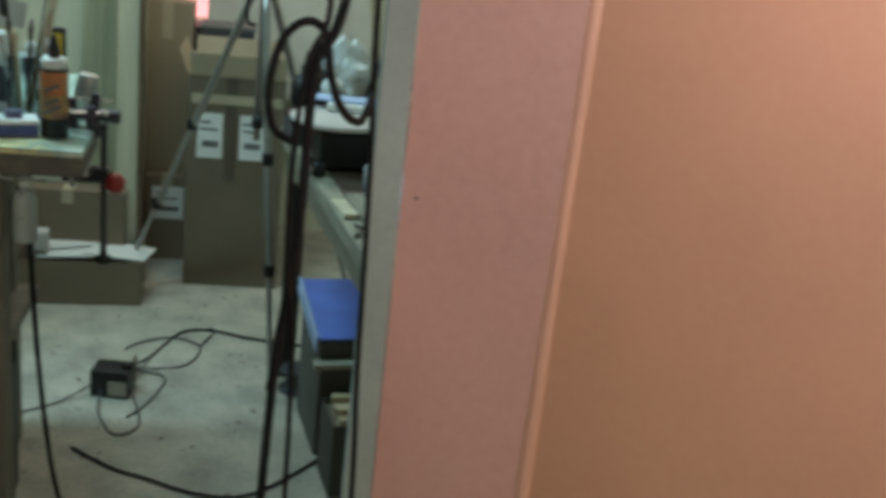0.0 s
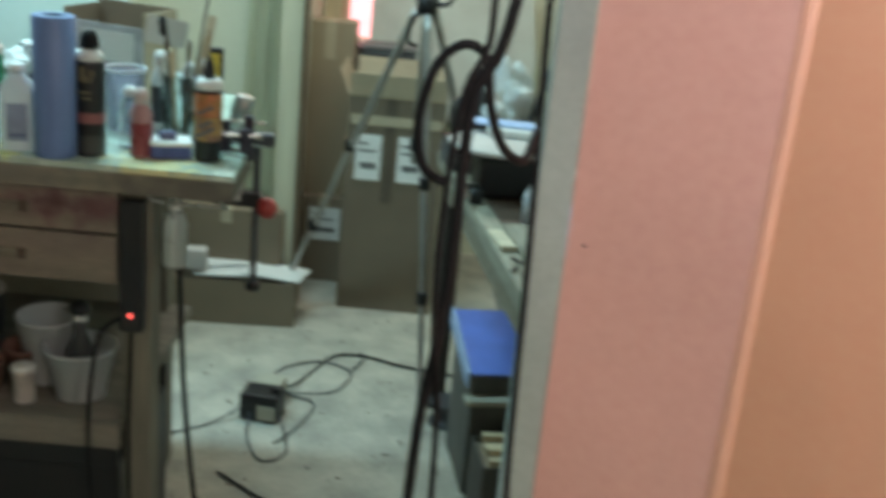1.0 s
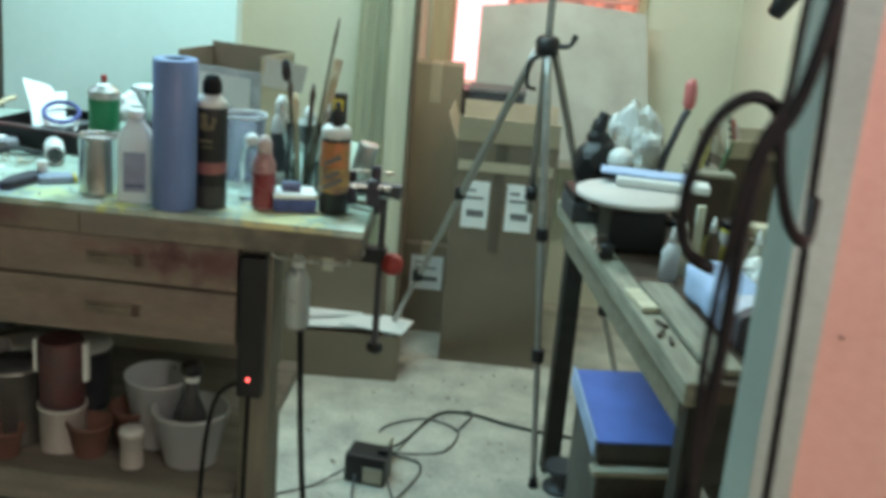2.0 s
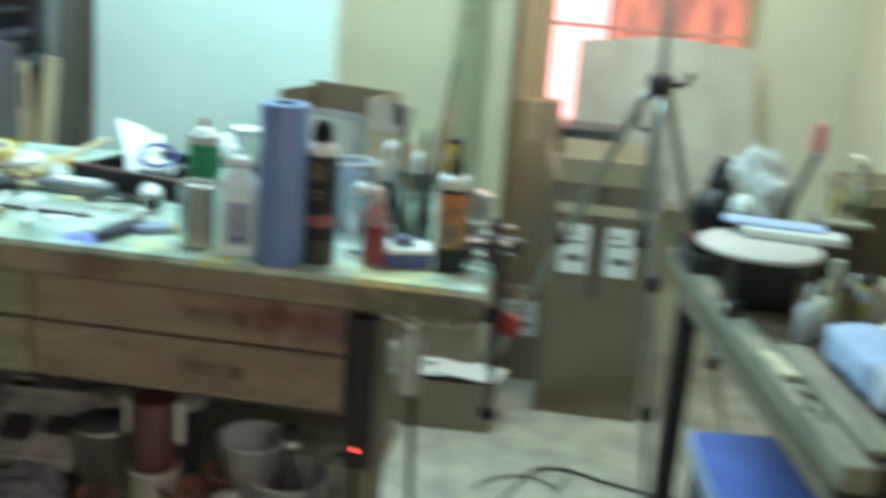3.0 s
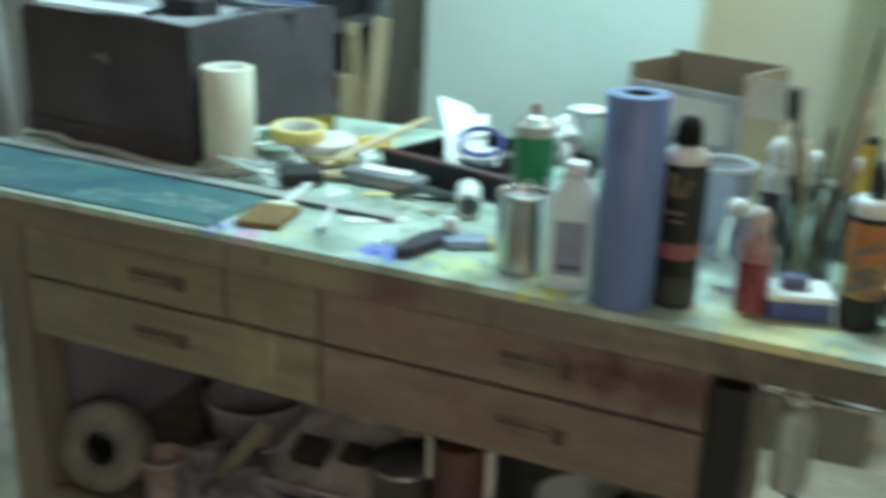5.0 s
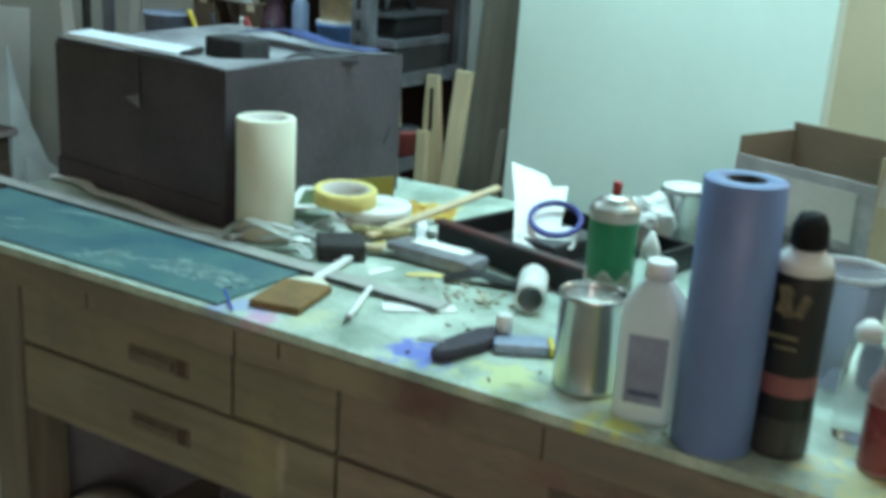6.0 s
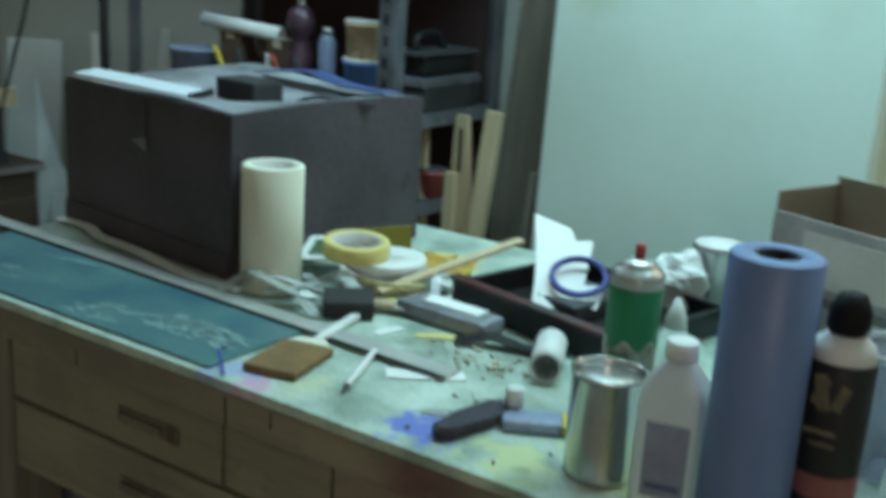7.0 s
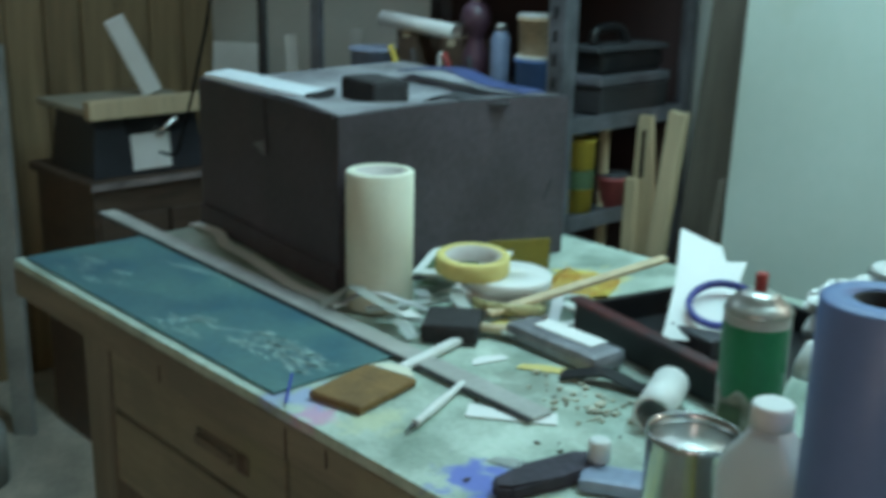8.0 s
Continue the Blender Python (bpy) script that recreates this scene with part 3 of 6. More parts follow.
solo("extension_lead", tube(B(), [(0.02, 0.05, 0.945), (0.022, 0.05, 0.80), (0.035, 0.06, 0.50), (0.06, 0.10, 0.20), (0.10, 0.20, 0.006), (0.18, 0.32, 0.006), (0.30, 0.36, 0.006)], 0.0055), M_RUBBER,
     "black extension lead hanging from the bench to the floor", "lead")
rod = thing("towel_bar", "thin metal bar under the bench overhang", "bar", T(0, 0, 0))
part("rod", tube(B(), [(-0.025, 0.01, 0.946), (-0.020, 0.01, 0.938), (0.02, 0.01, 0.936), (0.10, 0.012, 0.936), (0.105, 0.012, 0.946)], 0.003), M_STEEL, rod)
jug = thing("spray_bottle", "milky plastic bottle hung under the overhang", "bottle", T(0.014, 0.045, 0.80))
part("body", lathe(B(), [(0.020, 0), (0.023, 0.006), (0.023, 0.085), (0.017, 0.105), (0.010, 0.112)], 20), M_FILM, jug)
part("neck", lathe(B(), [(0.012, 0.1125), (0.012, 0.128), (0.006, 0.135), (0.006, 0.144)], 14), M_WHITEP, jug)


# ---- things on the workbench ----
def at(x, y, rz=0, z=H):
    return T(x, y, z + 0.001, 0, 0, rz)


# cutting mat with scuffs, steel rule and plastic strap
mat_t = thing("cutting_mat", "dark green cutting mat with worn pale scuffs", "cutting mat", at(0, 0))
part("sheet", box(B(), -1.425, -0.808, 0.012, 0.205, 0, 0.003, 0.001), M_MAT, mat_t)
for x0, y0, n, ln, s in ((-0.97, 0.055, 120, 0.045, 1), (-1.30, 0.15, 14, 0.13, 2), (-1.38, 0.03, 16, 0.06, 3), (-1.10, 0.02, 16, 0.08, 4)):
    random.seed(s)
    bm = B()
    for i in range(n):
        a, b = x0 + random.uniform(0, 0.13), y0 + random.uniform(0, 0.05)
        box(bm, 0, ln * random.uniform(0.15, 0.7), 0, random.uniform(0.0008, 0.003), 0.0031, 0.0034, 0, T(a, b, 0, 0, 0, random.uniform(-14, 30)))
    o = part("scuff", bm, M_MATLINE, mat_t, "pale worn scuffs")
    o["kind"] = "stuff"
rule = thing("steel_rule", "long steel straightedge lying along the mat", "ruler", at(-1.09, 0.198, -2.2, H + 0.003))
part("blade", box(B(), -0.50, 0.50, -0.014, 0.014, 0, 0.003, 0.0008), mat("pale_rule_steel", (0.52, 0.53, 0.50), 0.45, 0.35, var=0.12, scale=20), rule)
# black strip drawn for the shadow line along the rule's front edge
part("rib", box(B(), -0.50, 0.50, -0.020, -0.0145, 0, 0.0025, 0.0008), M_BLACK, rule)


def ribbon(bm, pts, w, th=0.0012):
    """A flat flexible strip along the points, its width level."""
    P = [Vector(p) for p in pts]
    L = []
    for i in range(len(P) - 1):
        p0, p1, p2, p3 = P[max(i - 1, 0)], P[i], P[i + 1], P[min(i + 2, len(P) - 1)]
        for k in range(8):
            t = k / 8
            L.append(0.5 * ((2 * p1) + (p2 - p0) * t + (2 * p0 - 5 * p1 + 4 * p2 - p3) * t * t + (3 * p1 - p0 - 3 * p2 + p3) * t ** 3))
    L.append(P[-1])
    rows = []
    for i, p in enumerate(L):
        d = L[min(i + 1, len(L) - 1)] - L[max(i - 1, 0)]
        s = Vector((-d.y, d.x, 0))
        s = s.normalized() * w / 2 if s.length > 1e-6 else Vector((0, w / 2, 0))
        u = Vector((0, 0, th))
        rows.append([bm.verts.new(q) for q in (p - s, p + s, p + s + u, p - s + u)])
    for a, b in zip(rows, rows[1:]):
        for k in range(4):
            bm.faces.new((a[k], a[(k + 1) % 4], b[(k + 1) % 4], b[k]))
    bm.faces.new(rows[0])
    bm.faces.new(list(reversed(rows[-1])))
    return bm


solo("plastic_strap", ribbon(B(), [(-1.44, 0.29, 0.002), (-1.36, 0.285, 0.006), (-1.30, 0.262, 0.004), (-1.20, 0.242, 0.010), (-1.08, 0.228, 0.003), (-1.0, 0.226, 0.004), (-0.955, 0.212, 0.012)], 0.018, 0.002), M_PAPER,
     "white plastic strap snaking beside the rule", "strap", at(0, 0))
solo("paper_strip", ribbon(B(), [(-0.985, 0.20, 0.004), (-0.965, 0.235, 0.03), (-0.93, 0.225, 0.034), (-0.87, 0.25, 0.012), (-0.80, 0.30, 0.004), (-0.76, 0.33, 0.002)], 0.018), M_FILM,
     "curled strip of white backing paper", "paper strip", at(0, 0))
for k, (x, y, rz, w, d) in enumerate(((-0.975, 0.345, 24, 0.115, 0.075), (-0.84, 0.40, -15, 0.10, 0.06), (-0.87, 0.325, 45, 0.07, 0.05))):
    fr = thing("packaging_frame", "white cut-out packaging card with a dark window", "packaging", T(x, y, H + (0.022 if k == 0 else 0.004 * k), 12 if k == 0 else 3, -5 if k == 0 else 0, rz), "packaging scraps")
    bm = B()
    box(bm, 0, w, 0, 0.012, 0, 0.004)
    box(bm, 0, w, d - 0.012, d, 0, 0.004)
    box(bm, 0, 0.012, 0.012, d - 0.012, 0, 0.004)
    box(bm, w - 0.012, w, 0.012, d - 0.012, 0, 0.004)
    part("card", bm, M_PAPER, fr)
    part("window", box(B(), 0.012, w - 0.012, 0.012, d - 0.012, 0.001, 0.0025), M_OLIVE if k == 0 else M_GLASSY, fr)
for k, (x, y, rz, ln) in enumerate(((-0.90, 0.30, 65, 0.15), (-0.79, 0.36, 118, 0.13), (-0.83, 0.44, 20, 0.12))):
    solo("card_strip", box(B(), -ln / 2, ln / 2, -0.008, 0.008, 0, 0.003, 0.0006, T(0, 0, 0, 3, -3, 0)), M_FILM, "narrow strip of cloudy white film", "card strip", at(x, y, rz, H + 0.012), "card strips")

for k, pts in enumerate(([(-0.97, 0.205, 0.003), (-0.94, 0.24, 0.028), (-0.90, 0.26, 0.024), (-0.87, 0.30, 0.004)], [(-0.90, 0.23, 0.003), (-0.86, 0.225, 0.016), (-0.83, 0.22, 0.004)],
                         [(-0.80, 0.41, 0.020), (-0.77, 0.40, 0.034), (-0.75, 0.37, 0.010), (-0.74, 0.35, 0.002)], [(-0.92, 0.31, 0.004), (-0.88, 0.325, 0.030), (-0.84, 0.31, 0.022), (-0.80, 0.32, 0.004)])):
    solo("film_curl", ribbon(B(), pts, 0.014 + 0.004 * (k % 2), 0.001), M_FILM if k % 2 else M_MILKY, "curled strip of pale backing film", "film strip", at(0, 0), "film strips")
random.seed(8)
for k in range(9):
    x, y = random.uniform(-0.97, -0.74), random.uniform(0.22, 0.40)
    a, b = random.uniform(0.02, 0.05), random.uniform(0.015, 0.03)
    if (x + 0.96) ** 2 + (y - 0.276) ** 2 < 0.004:
        continue
    solo("scrap", plate(B(), [(0, 0), (a, 0.004), (a * 0.9, b), (0.006, b * 0.8)], 0.001), (M_PAPER, M_MILKY, M_TAPE, M_OLIVE)[k % 4], "small flat scrap of packaging", "scrap", T(x, y, H + 0.004 + 0.0015 * k, random.uniform(-6, 6), random.uniform(-6, 6), random.uniform(0, 180)), "packaging scraps")

# charcoal carton with things on top
case = thing("charcoal_box", "large charcoal-grey cardboard box with sagging top", "box", at(-1.02, 0.258, 173.2))
W, D, HH = 0.422, 0.385, 0.232


def sag(u, v):
    return HH - 0.016 * math.sin(math.pi * u) * math.sin(math.pi * v) + 0.006 * math.sin(5 * u + 3 * v)


bm = B()
N = 14
grid = [[bm.verts.new((i / N * W, -j / N * D, sag(i / N, j / N))) for j in range(N + 1)] for i in range(N + 1)]
for i in range(N):
    for j in range(N):
        bm.faces.new((grid[i][j], grid[i + 1][j], grid[i + 1][j + 1], grid[i][j + 1])).smooth = True
rim = [grid[i][0] for i in range(N + 1)] + [grid[N][j] for j in range(1, N + 1)] + [grid[i][N] for i in range(N - 1, -1, -1)] + [grid[0][j] for j in range(N - 1, 0, -1)]
foot = [bm.verts.new((v.co.x, v.co.y, 0)) for v in rim]
for i in range(len(rim)):
    j = (i + 1) % len(rim)
    bm.faces.new((rim[i], rim[j], foot[j], foot[i]))
bm.faces.new(foot)
topv = B()
tg = [[topv.verts.new((0.004 + i / N * (W - 0.008), -0.004 - j / N * (D - 0.008), sag(i / N, j / N) + 0.0015)) for j in range(N + 1)] for i in range(N + 1)]
for i in range(N):
    for j in range(N):
        topv.faces.new((tg[i][j], tg[i + 1][j], tg[i + 1][j + 1], tg[i][j + 1])).smooth = True
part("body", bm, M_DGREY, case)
# the top's colour holds its dust and also the light falling on it
part("top", topv, mat("dusty_lit_charcoal_top", (0.34, 0.35, 0.37), 0.5, var=0.3, scale=11, tint=(0.10, 0.095, 0.105), patch=0.4), case, "dusty grey top flaps, paler for light from above")
part("tape", plate(B(), [(0.196, 0.168), (0.235, 0.160), (0.243, 0.232), (0.20, 0.232)], 0.0016, T(0, 0.0022, 0, 90, 0, 0)), M_DGREY, case, "torn dark tape tab")
part("torn_corner", plate(B(), [(0.194, 0.150), (0.232, 0.163), (0.197, 0.172)], 0.0014, T(0, 0.0044, 0, 90, 0, 0)), mat("torn_grey_card", (0.24, 0.23, 0.25), 0.7), case, "pale torn corner of the flap")
part("scratch", box(B(), -0.0018, -0.0006, -0.001, 0.0005, 0.0, 0.032, 0, T(0, -0.345, 0.085, 24, 0, 0)), M_DSTEEL, case, "pale scratch")
part("flap_edge", box(B(), 0.01, W - 0.01, -0.004, 0.003, HH - 0.004, HH + 0.003, 0.001), M_DGREY, case)
part("lower_flap", box(B(), 0.0, W, 0.001, 0.004, 0.0, 0.035), M_DGREY, case)
tr = thing("light_tube_tray", "tray coloured bluish-white for the lamp's reflection", "tray", T(-1.268, 0.322, H + 0.238, 4, 2, 5))
# the lamp's bluish reflection is painted as the pan's own bright colour
part("pan", box(B(), -0.12, 0.11, -0.026, 0.024, 0.0, 0.008, 0.003), mat("bluish_white_glint", (0.84, 0.92, 0.98), 0.22, 0.0, var=0.04), tr)
part("end_cap", box(B(), 0.1102, 0.116, -0.027, 0.025, 0.0, 0.011, 0.002), M_FOAM, tr, "dark end cap")
solo("dark_block", box(B(), -0.045, 0.045, -0.03, 0.03, 0, 0.034, 0.006), M_FOAM, "dark brown block on the charcoal box", "block", T(-1.135, 0.41, H + 0.226, 0, 0, -8))
solo("blue_sheet", ribbon(B(), [(-1.30, 0.61, 0.002), (-1.20, 0.62, 0.012), (-1.10, 0.60, 0.003), (-1.0, 0.59, 0.002)], 0.04, 0.002), mat("blue_film", (0.10, 0.14, 0.34), 0.35, var=0.3), "crumpled blue plastic film", "film", T(0, 0, H + 0.238))
solo("grey_rag", ribbon(B(), [(-1.08, 0.47, 0.002), (-1.05, 0.48, 0.012), (-1.02, 0.50, 0.006), (-0.99, 0.53, 0.004)], 0.05, 0.004), M_DSTEEL, "grey rag on the charcoal box", "rag", T(0, 0, H + 0.226))


def ring_roll(name, label, cat, m, r, rin, h, material, core=None):
    t = thing(name, label, cat, m)
    part("roll", lathe(B(), [(rin, 0), (r - 0.002, 0), (r, 0.002), (r, h - 0.002), (r - 0.002, h), (rin, h), (rin, 0)], 40, None, False), material, t)
    if core:
        part("core", lathe(B(), [(rin - 0.003, 0.001), (rin - 0.0004, 0.001), (rin - 0.0004, h - 0.001), (rin - 0.003, h - 0.001), (rin - 0.003, 0.001)], 32, None, False), core, t)
    return t


wr = ring_roll("paper_roll", "cream transfer paper roll standing on end", "roll", at(-0.960, 0.276), 0.0425, 0.031, 0.174, M_CREAM, M_CARDW)
part("loose_end", box(B(), -0.001, 0.0015, 0, 0.03, 0.004, 0.17, 0, T(-0.0430, -0.004, 0, 0, 0, 14)), M_CREAM, wr)
ring_roll("round_lid", "flat round white plastic lid under the tape", "lid", T(-0.852, 0.398, H + 0.0305), 0.056, 0.004, 0.014, M_WHITEP)
ring_roll("pale_tape", "pale grey tape roll under the masking tape", "tape roll", at(-0.868, 0.380), 0.043, 0.034, 0.028, M_CARDW, M_CARD)
ring_roll("masking_tape", "yellow masking tape roll lying on the pile", "tape roll", T(-0.882, 0.364, H + 0.0465, 2, 3, 0), 0.047, 0.036, 0.023, M_TAPE, M_CARDW)
ring_roll("clear_tape", "flat yellowish clear tape roll", "tape roll", T(-0.815, 0.362, H + 0.012, -10, -6, 0), 0.047, 0.038, 0.014, M_AMBER, M_WHITEP)
solo("yellow_card", box(B(), -0.045, 0.045, -0.002, 0.002, 0, 0.045, 0.0008), mat("dull_yellow", (0.26, 0.20, 0.03), 0.6), "dull yellow card standing against the box", "card", at(-0.948, 0.52, 62))
bag = B()
random.seed(5)
g = [[bag.verts.new((i * 0.018 - 0.045, j * 0.018 - 0.045, 0.002 + 0.016 * random.random() * (0 < i < 5 and 0 < j < 5))) for j in range(6)] for i in range(6)]
for i in range(5):
    for j in range(5):
        bag.faces.new((g[i][j], g[i + 1][j], g[i + 1][j + 1], g[i][j + 1]))
bmesh.ops.solidify(bag, geom=bag.faces[:], thickness=0.002)
solo("snack_bag", bag, mat("yellow_orange_wrapper", (0.80, 0.64, 0.16), 0.4, var=0.2, scale=30, tint=(0.75, 0.42, 0.08), patch=0.2), "crumpled yellow and orange wrapper", "wrapper", at(-0.845, 0.535, 25))

solo("ink_mark", box(B(), -0.0015, 0.0015, 0.0, 0.075, 0, 0.0006), mat("blue_ink", (0.03, 0.05, 0.40), 0.6), "short blue ink line at the bench edge", "ink mark", at(-0.778, 0.006, 50, H + 0.003))

# brushes, pen, card, crumbs
fb = thing("foam_brush", "black foam brush with a wooden handle", "brush", at(-0.815, 0.275, 40))
part("foam", box(B(), -0.038, 0.028, -0.035, 0.035, 0, 0.024, 0.005), M_FOAM, fb)
part("handle", tube(B(), [(0.028, 0, 0.012), (0.06, 0, 0.010), (0.12, 0, 0.007)], [0.006, 0.007, 0.005]), M_PINE, fb)
bb = thing("stained_brush", "white-handled foam brush stained brown", "brush", at(-0.755, 0.088, 102))
part("foam", box(B(), -0.048, 0.045, -0.034, 0.034, 0, 0.009, 0.003), M_BROWN, bb, "brown stained foam")
part("ferrule", plate(B(), [(0.045, -0.03), (0.045, 0.03), (0.062, 0.012), (0.062, -0.012)], 0.009), M_CREAM, bb)
part("handle", box(B(), 0.062, 0.185, -0.006, 0.006, 0.002, 0.010, 0.003), M_WHITEP, bb)
solo("wood_stick", box(B(), 0, 0.26, -0.008, 0.008, 0, 0.006, 0.0015, T(0, 0, 0, 0, -8.5, 0)), M_PINE, "long wooden stirring stick on the tray", "stick", T(-0.800, 0.312, H + 0.021, 0, 0, 74))
pn = thing("craft_knife", "white and steel craft knife", "knife", at(-0.649, 0.052, 112))
part("handle", tube(B(), [(0.02, 0, 0.005), (0.06, 0, 0.005), (0.13, 0, 0.005)], [0.004, 0.005, 0.004]), M_WHITEP, pn)
part("blade", plate(B(), [(0, 0), (0.02, -0.003), (0.022, 0.003)], 0.002, T(0, 0, 0.004)), M_DSTEEL, pn)
solo("white_card", plate(B(), [(-0.664, 0.150), (-0.645, 0.126), (-0.572, 0.180), (-0.590, 0.20), (-0.60, 0.175)], 0.0012), M_PAPER, "cut triangle of white card", "card", at(0, 0))
random.seed(11)
bm = B()
for i in range(60):
    s = random.uniform(0.002, 0.007)
    box(bm, 0, s, 0, s * 0.7, 0, s * 0.5, 0, T(-0.58 + random.gauss(0, 0.035), 0.245 + random.gauss(0, 0.025), 0, 0, 0, random.uniform(0, 90)))
tagged(solo("crumbs", bm, mat("dusty_crumbs", (0.62, 0.60, 0.48), 0.8, var=0.3, scale=60), "scattered pale crumbs and shavings", "crumbs", at(0, 0)), kind="stuff")
random.seed(12)
bm = B()
for i in range(45):
    s = random.uniform(0.0015, 0.004)
    box(bm, 0, s * 1.6, 0, s * 0.8, 0, 0.0012, 0, T(random.uniform(-0.75, -0.2), random.uniform(0.02, 0.5), 0, 0, 0, random.uniform(0, 180)))
tagged(solo("scraps", bm, M_DARKWOOD, "tiny dark scraps scattered on the bench", "scraps", at(0, 0)), kind="stuff")
bt = thing("caulk_packet", "grey packet with a white label", "packet", at(-0.700, 0.330, -3))
part("body", box(B(), -0.07, 0.075, -0.026, 0.026, 0, 0.022, 0.009), mat("grey_packet_film", (0.26, 0.27, 0.30), 0.35, var=0.3, scale=25), bt)
part("label", box(B(), -0.04, 0.05, -0.006, 0.021, 0.0222, 0.0235), M_PAPER, bt)

# black tray with folded paper and blue ring
ty = thing("paint_tray", "black plastic tray with dark red smears", "tray", at(-0.572, 0.476, -14))
part("pan", box(B(), -0.13, 0.13, -0.11, 0.11, 0.0, 0.006), M_BLACK, ty)
for x0, x1, y0, y1 in ((-0.14, 0.14, -0.12, -0.1102), (-0.14, 0.14, 0.1102, 0.12), (-0.14, -0.1302, -0.11, 0.11), (0.1302, 0.14, -0.11, 0.11)):
    part("side", box(B(), x0, x1, y0, y1, 0.0, 0.036, 0.002), M_BLACK, ty)
part("rim", box(B(), -0.145, 0.145, -0.124, -0.106, 0.0365, 0.042, 0.002), mat("smeared_tray_rim", (0.035, 0.022, 0.026), 0.4, var=0.3, scale=20, tint=(0.10, 0.025, 0.025), patch=0.2), ty)
part("insert", box(B(), -0.06, 0.02, -0.05, 0.06, 0.0065, 0.03, 0.004), M_DSTEEL, ty)
pp = thing("folded_paper", "creased white paper propped on the tray", "paper", T(-0.627, 0.420, H + 0.019, 26, 0, 22.6))
part("leaf", plate(B(), [(0.0, 0.0), (0.06, 0.0), (0.064, 0.075), (0.066, 0.145), (0.042, 0.140), (0.032, 0.166), (-0.025, 0.192), (-0.008, 0.095)], 0.001), M_PAPER, pp)
part("leaf", plate(B(), [(0.004, -0.004), (0.085, 0.006), (0.092, 0.05), (0.012, 0.04)], 0.001, T(0, 0, 0.0016, 4, 0, 0)), M_PAPER, pp)
ring_roll("blue_tape", "thin blue tape ring leaning on the paper", "tape roll", T(-0.592, 0.480, H + 0.0515, 26, 0, 22.6), 0.040, 0.033, 0.008, mat("blue_tape_paint", (0.05, 0.06, 0.30), 0.5))
ds = thing("leather_strap", "dark curved strap lying on the bench", "strap", at(0, 0))
part("strip", ribbon(B(), [(-0.650, 0.272, 0.002), (-0.61, 0.298, 0.010), (-0.57, 0.305, 0.004), (-0.53, 0.318, 0.010)], 0.022, 0.003), M_BLACK, ds)
pv = thing("pipe_offcut", "short white pipe offcut lying on its side", "pipe", T(-0.503, 0.235, H + 0.020, -90, 0, 24))
part("pipe", lathe(B(), [(0.0155, 0), (0.019, 0), (0.019, 0.085), (0.0155, 0.085), (0.0155, 0)], 24, None, False), M_WHITEP, pv)
gt = thing("glue_tube", "squeezed metal glue tube with yellow end", "tube", at(-0.455, 0.125, 30))
part("body", box(B(), -0.032, 0.03, -0.018, 0.018, 0, 0.013, 0.005), M_LABEL, gt)
part("band", box(B(), 0.0305, 0.036, -0.018, 0.018, 0, 0.011, 0.002), M_YELLOW, gt)
part("cap", lathe(B(), [(0.010, 0), (0.010, 0.018), (0.008, 0.02)], 14, T(-0.02, 0.02, 0.0145)), M_WHITEP, gt)
sb = thing("sanding_block", "dark purple-grey sanding sponge", "sponge", at(-0.503, 0.092, 78))
bm = plate(B(), [(-0.062, -0.006), (-0.05, -0.015), (0.0, -0.019), (0.042, -0.018), (0.056, -0.009), (0.052, 0.009), (0.036, 0.018), (-0.016, 0.019), (-0.054, 0.010)], 0.013)
bmesh.ops.bevel(bm, geom=bm.edges[:], offset=0.003, segments=2, affect="EDGES")
part("sponge", bm, M_SAND, sb)

random.seed(17)
for k, (x, y, rz, ln, mt, lab) in enumerate(((-0.70, 0.255, 28, 0.07, M_TAPE, "short yellowish paper strip on the bench"), (-0.735, 0.225, 70, 0.045, M_PAPER, "small white paper strip on the bench"),
                                              (-0.46, 0.33, -30, 0.06, M_AMBER, "amber offcut of clear film"), (-0.565, 0.075, 15, 0.05, M_FILM, "cloudy offcut of film on the bench"))):
    solo("paper_offcut", plate(B(), [(0, 0), (ln, 0.004), (ln * 0.95, 0.016), (ln * 0.4, 0.020), (0.004, 0.013)], 0.0008), mt, lab, "offcut", at(x, y, rz), "paper offcuts")
# cans and bottles along the front
can = thing("metal_can", "open shiny tin can with a rim", "can", at(-0.357, 0.082))
part("body", lathe(B(), [(0.034, 0), (0.035, 0.002), (0.0345, 0.005), (0.0345, 0.098), (0.036, 0.100), (0.036, 0.104), (0.033, 0.104), (0.032, 0.099), (0.0315, 0.004), (0.0, 0.004)], 40, None, False), M_TIN, can)
part("lid", lathe(B(), [(0.0, 0.094), (0.0312, 0.094), (0.0312, 0.096), (0.0, 0.096)], 32, None, False), M_ALU, can, "pushed-in dull lid")


def squarish(bm, prof, k=0.45, seg=32):
    """Stacks rounded-square sections: half width, half depth and height of each."""
    rings = []
    for hw, hd, z in prof:
        ring = []
        for i in range(seg):
            a = 2 * math.pi * (i + 0.5) / seg
            c, sn = math.cos(a), math.sin(a)
            ring.append(bm.verts.new((hw * math.copysign(abs(c) ** k, c), hd * math.copysign(abs(sn) ** k, sn), z)))
        rings.append(ring)
    for a, b in zip(rings, rings[1:]):
        for i in range(seg):
            bm.faces.new((a[i], a[(i + 1) % seg], b[(i + 1) % seg], b[i])).smooth = True
    bm.faces.new(list(reversed(rings[0])))
    bm.faces.new(rings[-1])
    return bm


